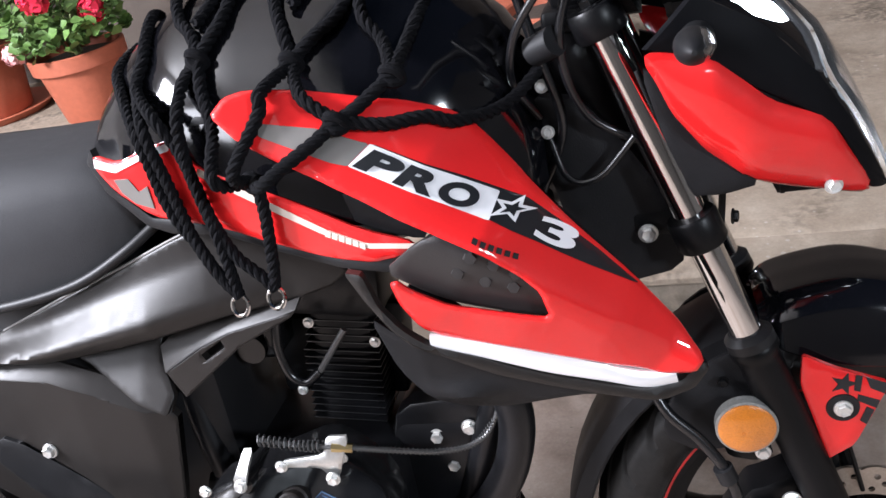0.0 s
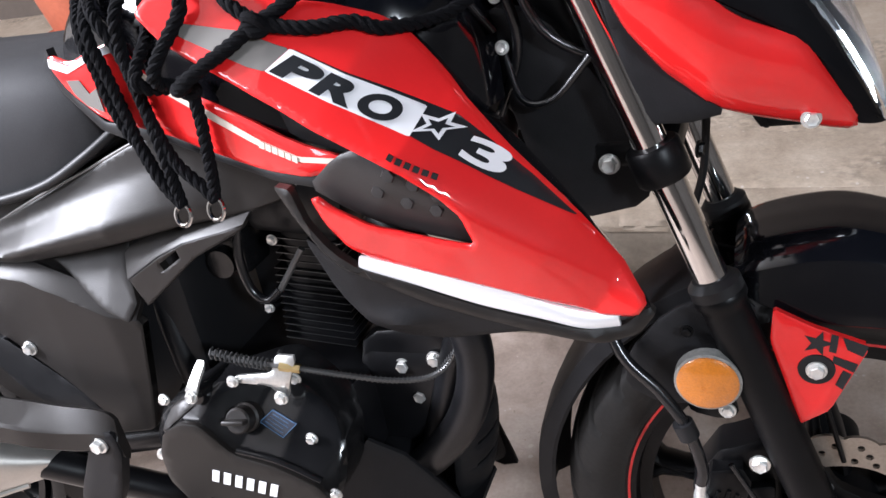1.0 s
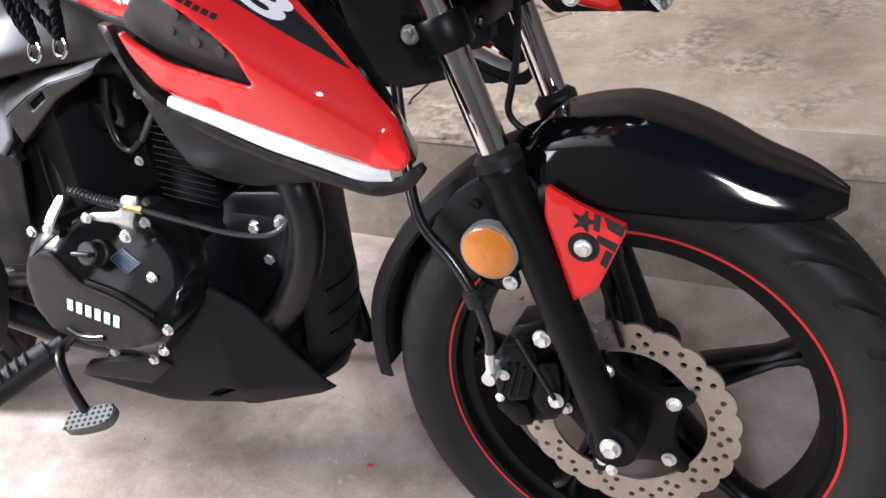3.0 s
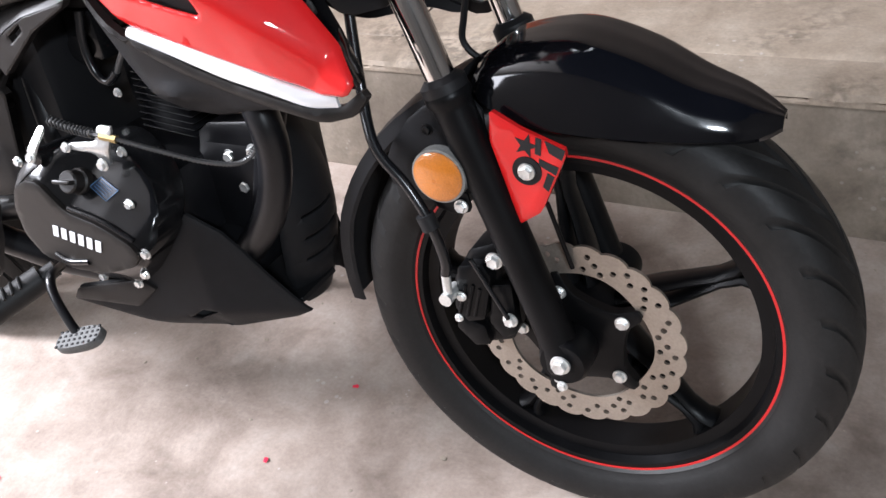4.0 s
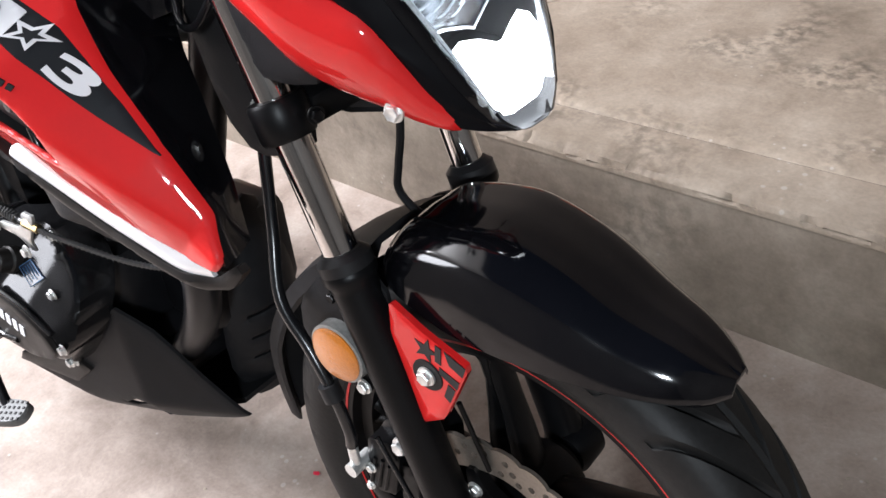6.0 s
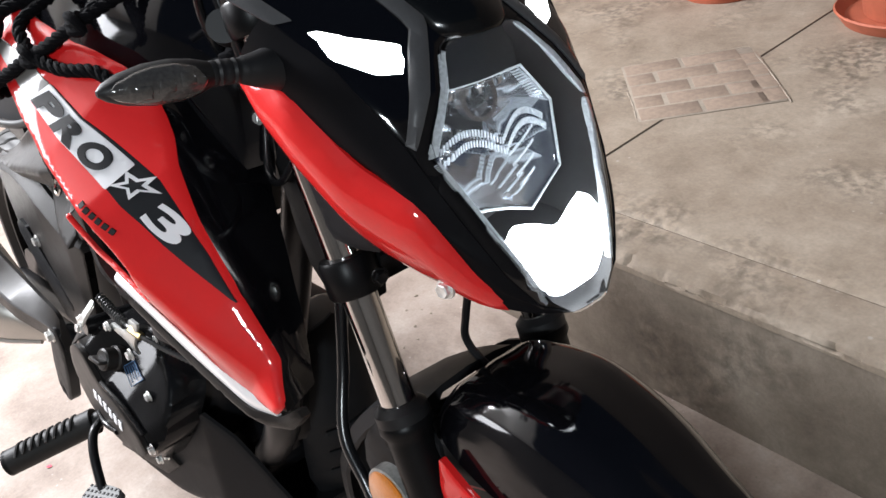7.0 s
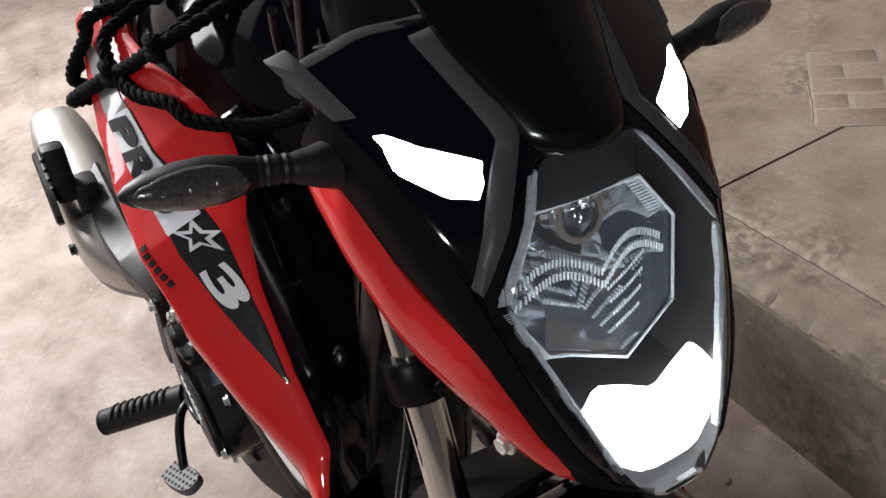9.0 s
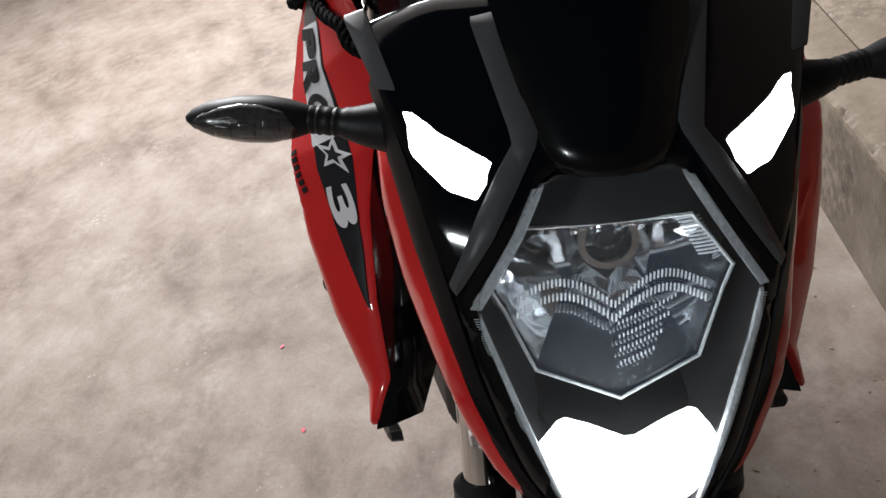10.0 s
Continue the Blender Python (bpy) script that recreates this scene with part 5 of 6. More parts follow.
low_flank = lambda x, z: -0.235 - 0.125 * x + 0.25 * (z - 0.85) ** 2
PANEL = [(-0.726, 0.898), (-0.699, 0.888), (-0.664, 0.9), (-0.629, 0.906), (-0.611, 0.876), (-0.57, 0.859), (-0.516, 0.835), (-0.454, 0.803), (-0.402, 0.788), (-0.424, 0.775), (-0.451, 0.77), (-0.485, 0.775), (-0.507, 0.78), (-0.558, 0.797), (-0.603, 0.814), (-0.64, 0.822), (-0.678, 0.83), (-0.714, 0.86), (-0.729, 0.885)]
lower, _ = both("tank_lower_panel", lambda: shell(PANEL, low_flank, 0.006, 0.012, 0.004), RED, bike, "red lower tank panel with a cream line")
up = lambda k: (lambda x, z: low_flank(x, z) - k)
part("cream_line", shell([(-0.608, 0.877), (-0.55, 0.843), (-0.491, 0.808), (-0.452, 0.791), (-0.404, 0.789), (-0.405, 0.784), (-0.452, 0.786), (-0.495, 0.803), (-0.555, 0.837), (-0.611, 0.87)], up(0.0012), 0.0008, 0.01, 0, soft=0.05), CREAM, lower, "cream line")
maker_bars([(-0.49, 0.8075), (-0.452, 0.7905), (-0.453, 0.785), (-0.492, 0.801)], low_flank, 0.0024, CREAM, lower)
part("cream_hook", shell([(-0.724, 0.895), (-0.7, 0.886), (-0.665, 0.897), (-0.632, 0.904), (-0.634, 0.896), (-0.668, 0.89), (-0.703, 0.879), (-0.726, 0.886)], up(0.0012), 0.0008, 0.01, 0, soft=0.05), SILVER, lower, "pale hooked line")
part("grey_flash", shell([(-0.708, 0.872), (-0.691, 0.872), (-0.683, 0.858), (-0.671, 0.863), (-0.671, 0.839), (-0.691, 0.846), (-0.703, 0.858)], up(0.0012), 0.0008, 0.01, 0, soft=0), GREY_BAND, lower, "grey flash")
TRIM = [(-0.731, 0.903), (-0.729, 0.885), (-0.716, 0.857), (-0.683, 0.826), (-0.64, 0.821), (-0.604, 0.813), (-0.558, 0.795), (-0.508, 0.778), (-0.485, 0.773), (-0.451, 0.769), (-0.424, 0.773), (-0.39, 0.792), (-0.376, 0.783), (-0.418, 0.765), (-0.437, 0.756), (-0.488, 0.763), (-0.561, 0.787), (-0.607, 0.804), (-0.665, 0.808), (-0.692, 0.818), (-0.729, 0.858), (-0.74, 0.89)]
both("tank_trim", lambda: shell(TRIM, lambda x, z: low_flank(x, z) + 0.006, 0.012, 0.012, 0.002, soft=0.05), CABLE, bike, "black rubber edge trim")
INSERT = [(-0.629, 0.906), (-0.598, 0.926), (-0.57, 0.9), (-0.531, 0.872), (-0.489, 0.852), (-0.45, 0.828), (-0.394, 0.796), (-0.4, 0.786), (-0.454, 0.801), (-0.516, 0.833), (-0.57, 0.857), (-0.611, 0.874)]
both("tank_insert", lambda: shell(INSERT, lambda x, z: low_flank(x, z) + 0.012, 0.012, 0.014, 0.003), CHARCOAL, bike, "black plastic insert between the red panels")

def side(x, z):
    """Upper side cover: an upright band, a ledge that faces up, and a short fall below it."""
    top = float(np.interp(x, (-1.06, -0.928, -0.794, -0.65, -0.57, -0.494), (0.655, 0.702, 0.756, 0.806, 0.79, 0.745)))
    low = float(np.interp(x, (-1.06, -0.941, -0.877, -0.779, -0.703, -0.6, -0.494), (0.65, 0.672, 0.676, 0.69, 0.702, 0.713, 0.735)))
    f = (z - low) / max(0.012, top - low)
    step = float(np.interp(f, (-0.2, 0.16, 0.24, 0.66, 0.76, 1.0), (0.55, 1.0, 0.97, 0.2, 0.12, 0.0)))
    fade = max(0.0, min(1.0, (-0.56 - x) / 0.16))
    return -0.13 - 0.034 * step * fade + 0.1 * max(0, -0.85 - x)


def chamfer(fold, edge):
    """A flat strip that leans in from a fold line to an edge line."""
    rows = []
    for a, b in zip(fold, edge):
        a, b = Vector(a), Vector(b)
        mid = a.lerp(b, 0.12) + Vector((0, -0.0006, 0))
        rows.append([a, mid, b, b + Vector((0, 0.006, -0.002)), a + Vector((0, 0.008, 0))])
    return loft(rows)


def low_side(x, z):
    """Lower side cover: flat, with a fold near its front."""
    return -0.154 + 0.05 * abs(x + 0.85) + 0.22 * max(0.0, x + 0.775)


UPPER = [(-1.06, 0.655), (-0.935, 0.702), (-0.888, 0.72), (-0.823, 0.745), (-0.755, 0.768), (-0.682, 0.795), (-0.648, 0.805), (-0.616, 0.804), (-0.57, 0.79), (-0.521, 0.766), (-0.494, 0.745), (-0.518, 0.728), (-0.562, 0.716), (-0.636, 0.709), (-0.703, 0.697), (-0.779, 0.684), (-0.877, 0.67), (-0.941, 0.668), (-1.06, 0.64)]
both("side_cover", lambda: shell(UPPER, side, 0.008, 0.0055, 0.003, soft=0.06), MATTE, bike, "matte grey upper side cover", 60)
# sheen on the cover's upper edge, put in as a pale grey tube
both("cover_edge", lambda: tube([(x, side(x, z) + 0.002, z) for x, z in UPPER[1:11]], 0.0016, 40, 8), material("pale_edge_sheen", (0.16, 0.155, 0.15), 0.42, spec=0.4), bike, "side cover edge, coloured pale for its sheen")
MID = [(-0.862, 0.668), (-0.743, 0.683), (-0.742, 0.652), (-0.729, 0.616), (-0.738, 0.598), (-0.776, 0.615), (-0.833, 0.654)]
both("side_cover_middle", lambda: shell(MID, lambda x, z: -0.137 + 0.62 * (z - 0.64) + 0.18 * max(0.0, x + 0.765), 0.008, 0.008, 0.002, soft=0.04), MATTE, bike, "matte grey middle side cover")
ARM = [(-0.73, 0.646), (-0.72, 0.652), (-0.68, 0.674), (-0.642, 0.69), (-0.58, 0.7045), (-0.558, 0.711), (-0.566, 0.702), (-0.632, 0.672), (-0.716, 0.612), (-0.724, 0.63)]
ARM_FOLD = [(-0.73, 0.646), (-0.72, 0.652), (-0.68, 0.674), (-0.642, 0.69), (-0.58, 0.7045), (-0.558, 0.711)]
ARM_TOP = [(-0.736, 0.672), (-0.722, 0.682), (-0.682, 0.696), (-0.64, 0.706), (-0.58, 0.715), (-0.556, 0.719)]
both("frame_cover", lambda: shell(ARM, lambda x, z: -0.143, 0.012, 0.006, 0.002, [[(-0.681, 0.665), (-0.653, 0.681), (-0.651, 0.672), (-0.677, 0.657)]], 0.04), MATTE, bike, "matte grey frame cover with a slot", 30)
both("cover_chamfer", lambda: chamfer([(x, -0.1435, z) for x, z in ARM_FOLD], [(x, -0.128, z) for x, z in ARM_TOP]), MATTE, bike, "bevelled upper edge of the cover", 20)
LOW_TOP = [(-1.04, 0.665), (-0.947, 0.674), (-0.876, 0.668), (-0.83, 0.65), (-0.773, 0.62), (-0.742, 0.61)]
LOWC = [(x, z - 0.018) for x, z in LOW_TOP] + [(-0.738, 0.585), (-0.745, 0.55), (-0.757, 0.49), (-0.77, 0.44), (-0.9, 0.42), (-1.02, 0.5)]
both("lower_side_cover", lambda: shell(LOWC, low_side, 0.012, 0.007, 0.002, soft=0.04), MATTE, bike, "matte grey lower side cover", 26)
both("cover_chamfer", lambda: chamfer([(x, low_side(x, z) - 0.0005, z - 0.0185) for x, z in LOW_TOP], [(x + 0.002, low_side(x, z) + 0.017, z) for x, z in LOW_TOP]), MATTE, bike, "bevelled upper edge of the cover", 20)
bolt((-0.911, -0.152, 0.555), (0, -1, 0), 0.009, None, bike, "cover_bolt")
bolt((-0.7665, -0.137, 0.6165), (0, -1, 0), 0.005, None, bike, "cover_bolt")

rings = []
for x, w, zt, zb in ((-0.69, 0.085, 0.85, 0.815), (-0.705, 0.11, 0.87, 0.8), (-0.735, 0.125, 0.884, 0.785), (-0.79, 0.135, 0.889, 0.762), (-0.86, 0.142, 0.889, 0.748), (-0.95, 0.145, 0.888, 0.74), (-1.05, 0.132, 0.892, 0.75), (-1.12, 0.12, 0.915, 0.755), (-1.2, 0.11, 0.93, 0.77), (-1.35, 0.09, 0.94, 0.79), (-1.42, 0.06, 0.93, 0.81)):
    half = [(-w * 0.95, zb), (-w, zb + (zt - zb) * 0.35), (-w * 0.97, zb + (zt - zb) * 0.7), (-w * 0.85, zt - 0.008), (-w * 0.5, zt), (0, zt + 0.002)]
    rings.append([(x, y, z) for y, z in half + [(-y, z) for y, z in half[-2::-1]]])
part("seat", loft(rings), SEAT, bike, "dark grey vinyl seat", 60)
part("seat_edge", tube([(-0.7, -0.112, 0.81), (-0.74, -0.131, 0.786), (-0.8, -0.139, 0.76), (-0.88, -0.145, 0.745), (-0.97, -0.145, 0.737)], 0.006, 10), CABLE, bike)
rings = []
for x, w, zt, zb in ((-0.98, 0.1, 0.75, 0.66), (-1.15, 0.1, 0.79, 0.7), (-1.3, 0.08, 0.83, 0.76), (-1.45, 0.05, 0.86, 0.82)):
    rings.append([(x, -w, zb), (x, -w * 1.05, zt), (x, w * 1.05, zt), (x, w, zb)])
part("tail_cover", loft(rings), MATTE, bike, "matte grey tail cover")


# cables and fittings round the steering head
for pts, r in (([(-0.3, -0.09, 1.0), (-0.285, -0.085, 0.93), (-0.27, -0.075, 0.85), (-0.3, -0.06, 0.78)], 0.005), ([(-0.24, -0.1, 1.0), (-0.262, -0.095, 0.93), (-0.245, -0.085, 0.86), (-0.19, -0.075, 0.82)], 0.0045),
               ([(-0.27, -0.11, 0.985), (-0.3, -0.1, 0.945), (-0.31, -0.085, 0.9), (-0.29, -0.075, 0.86)], 0.004), ([(-0.2, -0.088, 0.84), (-0.24, -0.09, 0.8), (-0.27, -0.085, 0.8), (-0.285, -0.07, 0.84)], 0.0035)):
    part("control_cable", tube(pts, r, 10), SHEATH, bike, "black control cable")
part("lock_barrel", rod((-0.287, -0.085, 0.925), (-0.265, -0.1, 0.935), 0.014, 24), CABLE, bike, "black lock barrel")


# ---- engine ----
part("crankcase", block((-0.76, -0.125, 0.35), (-0.51, 0.12, 0.485), 0.03), ENGINE, bike, "black painted crankcase")
part("crankcase_front", block((-0.53, -0.05, 0.36), (-0.42, 0.1, 0.5), 0.02), ENGINE, bike)
part("oil_sump", block((-0.66, -0.09, 0.285), (-0.47, 0.08, 0.37), 0.025), ENGINE, bike)


FACE_LINE = [(-0.714, 0.455), (-0.7, 0.484), (-0.672, 0.5), (-0.648, 0.5), (-0.614, 0.462), (-0.562, 0.45), (-0.518, 0.428), (-0.507, 0.412), (-0.523, 0.395), (-0.579, 0.376), (-0.64, 0.372), (-0.695, 0.384), (-0.716, 0.416)]


def dome(x, z):
    """The cover's flat face and its chamfered flanks."""
    d = 0.0 if inside((x, z), FACE_LINE) else rim_distance((x, z), FACE_LINE)
    return -0.2 + min(0.064, 0.9 * d)
CLUTCH = [(-0.735, 0.462), (-0.75, 0.42), (-0.745, 0.375), (-0.71, 0.348), (-0.66, 0.328), (-0.6, 0.32), (-0.555, 0.347), (-0.52, 0.387), (-0.495, 0.417), (-0.494, 0.455), (-0.508, 0.485), (-0.535, 0.51), (-0.575, 0.532), (-0.65, 0.53), (-0.705, 0.508)]
cover = part("clutch_cover", shell(CLUTCH, dome, 0.05, 0.006, 0.005), COVER, bike, "dark grey domed clutch cover with bolts")
face = part("cover_face", shell(FACE_LINE, lambda x, z: -0.206, 0.012, 0.012, 0.002, soft=0.12), COVER_FACE, cover, "flat satin grey face")
maker_bars([(-0.647, 0.44), (-0.56, 0.426), (-0.567, 0.409), (-0.653, 0.424)], lambda x, z: -0.206, 0.0016, SILVER, face, gap=0.4)
part("cover_rib", tube([(-0.516, -0.198, 0.431), (-0.562, -0.2, 0.455), (-0.608, -0.203, 0.468)], 0.0038, 10), COVER, cover)
part("cover_scoop", tube([(-0.665, -0.206, 0.393), (-0.64, -0.208, 0.386), (-0.605, -0.206, 0.39)], 0.004, 10), COVER, face)
part("cover_crescent", shell([(-0.705, 0.486), (-0.69, 0.51), (-0.668, 0.521), (-0.655, 0.516), (-0.668, 0.507), (-0.69, 0.492), (-0.698, 0.48)], lambda x, z: dome(x, z) - 0.003, 0.008, 0.006, 0.002), MATTE, cover, "satin grey crescent")
LABEL = [Vector(q) for q in ((-0.589, 0.487), (-0.576, 0.496), (-0.547, 0.483), (-0.56, 0.473))]
sticker = part("sticker", shell([tuple(q) for q in LABEL], lambda x, z: dome(x, z) - 0.0015, 0.001, 0.005, 0, soft=0), BLUE, cover, "small blue sticker with a pale outline")
part("sticker_outline", tube([(q.x, dome(q.x, q.y) - 0.0028, q.y) for q in resample(LABEL, 0.004) for q in [Vector(q)]] + [(LABEL[0].x, dome(*LABEL[0]) - 0.0028, LABEL[0].y)], 0.0005, 5, 0), DUSKY, sticker)
for k in range(4):
    f = 0.2 + 0.2 * k
    a, b = LABEL[0].lerp(LABEL[1], f), LABEL[3].lerp(LABEL[2], f)
    p, q = a.lerp(b, 0.12), a.lerp(b, 0.88 - 0.1 * (k % 2))
    part("print_bar", tube([(v.x, dome(v.x, v.y) - 0.0026, v.y) for v in (p, p.lerp(q, 0.5), q)], 0.00045, 5, 0), DUSKY, sticker)
for x, z in ((-0.53, 0.468), (-0.503, 0.414), (-0.538, 0.368), (-0.587, 0.33), (-0.66, 0.326), (-0.74, 0.43), (-0.708, 0.51), (-0.555, 0.52)):
    bolt((x, dome(x, z) - 0.001, z), (0, -1, 0), 0.0068, None, cover, "cover_bolt")
fill = Vector((-0.603, -0.19, 0.499))
way = Vector((0.1, -0.9, 0.42)).normalized()
cap = join(turned([(-0.04, 0.0), (-0.04, 0.018), (-0.012, 0.017), (-0.01, 0.0145), (0.004, 0.0145), (0.006, 0.0125), (0.006, 0.0)], 28, "z"), block((-0.0135, -0.0028, 0.004), (0.0135, 0.0028, 0.017), 0.002))
cap.transform(Matrix.Translation(fill) @ way.to_track_quat("Z", "Y").to_matrix().to_4x4())
part("oil_filler_cap", cap, MATTE, cover, "grey plastic filler cap")

# finned cylinder
LEAN_UP = Vector((0.12, 0, 1)).normalized()
cyl_base = Vector((-0.582, 0, 0.49))
tilt = LEAN_UP.to_track_quat("Z", "Y").to_matrix().to_4x4()
core = block((-0.03, -0.04, 0), (0.03, 0.04, 0.2), 0.015)
core.transform(Matrix.Translation(cyl_base) @ tilt)
cylinder = part("cylinder", core, ENGINE, bike, "black finned cylinder")
for k in range(15):
    z = 0.008 + 0.0098 * k
    w = 0.047 if k < 11 else 0.043
    fin = block((-w * 0.72, -w, z), (w * 0.72, w, z + 0.0026), 0.001)
    fin.transform(Matrix.Translation(cyl_base) @ tilt)
    f = part("fin", fin, ENGINE, cylinder)
    edge = block((-w * 0.72 - 0.0003, -w - 0.0003, z + 0.0011), (w * 0.72 + 0.0003, w + 0.0003, z + 0.0015))
    edge.transform(Matrix.Translation(cyl_base) @ tilt)
    part("fin_edge", edge, FIN_EDGE, cylinder, "bare machined fin edge")
chain_side = block((0.012, -0.066, 0.02), (0.062, -0.04, 0.15), 0.006)
chain_side.transform(Matrix.Translation(cyl_base) @ tilt)
part("chain_tunnel", chain_side, ENGINE, cylinder, "black smooth chain tunnel")
part("airbox", block((-0.675, 0.0, 0.518), (-0.601, 0.05, 0.628), 0.012), CHARCOAL, bike, "matte black airbox behind the cylinder")
head = block((-0.05, -0.06, 0.16), (0.065, 0.065, 0.235), 0.012)
head.transform(Matrix.Translation(cyl_base) @ tilt)
part("cylinder_head", head, ENGINE, bike, "black cylinder head")
for p in ((-0.511, -0.068, 0.625), (-0.615, -0.066, 0.566), (-0.585, -0.066, 0.655)):
    bolt(p, (0, -1, 0), 0.006, None, cylinder, "head_bolt")
part("down_tube", tube([(-0.3, -0.03, 0.8), (-0.34, -0.04, 0.66), (-0.4, -0.045, 0.5), (-0.45, -0.045, 0.36)], 0.018, 14), ENGINE, bike, "black frame tube")
part("engine_mount", shell([(-0.515, 0.52), (-0.41, 0.53), (-0.4, 0.49), (-0.43, 0.41), (-0.48, 0.4), (-0.53, 0.45)], lambda x, z: -0.044, 0.03, 0.02, 0.003), ENGINE, bike, "black engine mount plate")
for p in ((-0.428, -0.046, 0.489), (-0.47, -0.046, 0.478), (-0.456, -0.046, 0.436)):
    bolt(p, (0, -1, 0), 0.0095, None, bike, "engine_mount_bolt")
part("side_tube", tube([(-0.75, -0.08, 0.62), (-0.735, -0.095, 0.52), (-0.72, -0.1, 0.44)], 0.016, 12), ENGINE, bike, "black frame tube")
part("intake", tube([(-0.6, 0, 0.7), (-0.66, -0.01, 0.68), (-0.73, 0, 0.67)], 0.035, 18), CABLE, bike)
part("carburettor", join(block((-0.7, -0.05, 0.6), (-0.64, 0.03, 0.67), 0.008), rod((-0.67, -0.06, 0.62), (-0.67, -0.02, 0.62), 0.018, 20)), COVER, bike, "dull metal carburettor")
part("heat_wire", tube([(-0.575, -0.09, 0.605), (-0.555, -0.09, 0.63), (-0.535, -0.088, 0.655)], 0.0038, 8), HOSE, bike, "dull metal lead")
part("spark_lead", tube([(-0.612, -0.085, 0.68), (-0.618, -0.09, 0.64), (-0.612, -0.092, 0.605), (-0.595, -0.092, 0.592), (-0.575, -0.09, 0.605)], 0.0055, 10), SHEATH, bike, "glossy black lead")

lever = loft([[(-0.651 + dx + w * c, -0.193 + dy, 0.532 + dz + w * s * 0.4 + t) for c, s, t in ((-1, 0, 0), (0, -1, 0), (1, 0, 0), (1, 0.5, 0.004), (-1, 0.5, 0.004))] for dx, dy, dz, w in ((0, 0, 0, 0.0075), (0.003, 0.007, 0.01, 0.006), (0.007, 0.018, 0.022, 0.0055), (0.008, 0.021, 0.026, 0.004))])
lv = part("clutch_lever", lever, ALU, bike, "bright metal clutch release lever")
bolt((-0.651, -0.195, 0.53), (0, -1, 0.3), 0.007, None, lv)
part("lever_boss", rod((-0.651, -0.12, 0.52), (-0.651, -0.19, 0.528), 0.011), COVER, lv)
BRK = [(-0.615, 0.533), (-0.608, 0.541), (-0.562, 0.546), (-0.554, 0.566), (-0.529, 0.566), (-0.549, 0.516), (-0.559, 0.514), (-0.568, 0.531)]
br = part("cable_bracket", shell(BRK, lambda x, z: -0.17 + 0.25 * abs(z - 0.535), 0.004, 0.008, 0.001, soft=0.12), ALU, bike, "bright metal cable bracket")
bolt((-0.554, -0.172, 0.519), (0, -1, 0), 0.0075, None, br)
bolt((-0.61, -0.172, 0.537), (0, -1, 0), 0.0065, None, br)


def coil(pts, r, wire, turns, seg=6):
    path = spline(pts, 40)
    n = len(path)
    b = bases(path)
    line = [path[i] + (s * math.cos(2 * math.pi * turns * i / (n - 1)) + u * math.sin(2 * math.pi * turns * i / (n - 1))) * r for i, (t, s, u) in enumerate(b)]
    return tube(line, wire, seg, 0)


CABLE_RUN = [(-0.632, -0.165, 0.568), (-0.594, -0.165, 0.56), (-0.56, -0.165, 0.556), (-0.525, -0.16, 0.549), (-0.49, -0.14, 0.529), (-0.45, -0.11, 0.503), (-0.415, -0.085, 0.494), (-0.388, -0.075, 0.52), (-0.378, -0.07, 0.58)]
cab = part("clutch_cable", tube(CABLE_RUN, 0.0028, 8), HOSE, bike, "wire-wound clutch cable")
part("return_spring", coil(CABLE_RUN[:3], 0.0058, 0.0014, 13), SPRING, cab, "black return spring")
part("cable_winding", coil(CABLE_RUN[3:8], 0.0034, 0.0007, 120, 5), HOSE, cab)
part("adjuster", rod((-0.55, -0.1645, 0.5545), (-0.528, -0.161, 0.55), 0.0052, 6), material("brass", (0.55, 0.42, 0.2), 0.3, metal=1.0), cab, "brass adjuster")

# exhaust and belly pan
part("exhaust_header", tube([(-0.47, -0.02, 0.66), (-0.405, -0.06, 0.62), (-0.368, -0.08, 0.56), (-0.366, -0.08, 0.5), (-0.392, -0.078, 0.43), (-0.45, -0.07, 0.36), (-0.53, -0.05, 0.3), (-0.66, -0.06, 0.265), (-0.8, -0.1, 0.29), (-0.88, -0.125, 0.325), (-0.965, -0.16, 0.377)], 0.021, 18), ENGINE, bike, "matte black exhaust pipe")
rings, seam = [], []
for x, cy, a, b in smooth_rows(((-0.955, -0.155, 0.02, 0.02), (-0.985, -0.175, 0.03, 0.032), (-1.02, -0.195, 0.042, 0.048), (-1.06, -0.206, 0.052, 0.06), (-1.109, -0.211, 0.057, 0.067), (-1.22, -0.214, 0.058, 0.069), (-1.36, -0.219, 0.055, 0.067), (-1.42, -0.221, 0.046, 0.058)), 4):
    c = Vector((x, cy, 0.4225 - 0.323 * (x + 1.109)))
    u = Vector((0.285, 0, 0.48)).normalized()
    ring = []
    for k in range(32):
        t = 2 * math.pi * k / 32
        cx, sx = math.cos(t), math.sin(t)
        ring.append(c + Vector((0, 1, 0)) * a * math.copysign(abs(cx) ** 0.75, cx) + u * b * math.copysign(abs(sx) ** 0.75, sx))
    rings.append(ring)
    seam.append(c + Vector((0, -0.78 * a, 0)) - u * (b * 0.86))
muf = part("muffler", loft(rings), MUFFLER, bike, "brushed steel muffler with a black heat guard", 50)
part("muffler_seam", tube(seam[2:-2], 0.0045, 8, 0), MUFFLER, muf, "rolled seam along the muffler")
bolt((-1.1094, -0.268, 0.4225), (0, -1, 0), 0.012, ENGINE, muf, "muffler_bolt")
guard = [(-1.1, 0.55), (-1.04, 0.51), (-1.11, 0.47), (-1.24, 0.51), (-1.23, 0.57)]
part("heat_guard", shell(guard, lambda x, z: -0.282, 0.012, 0.02, 0.005), CHARCOAL, muf, "black heat guard")


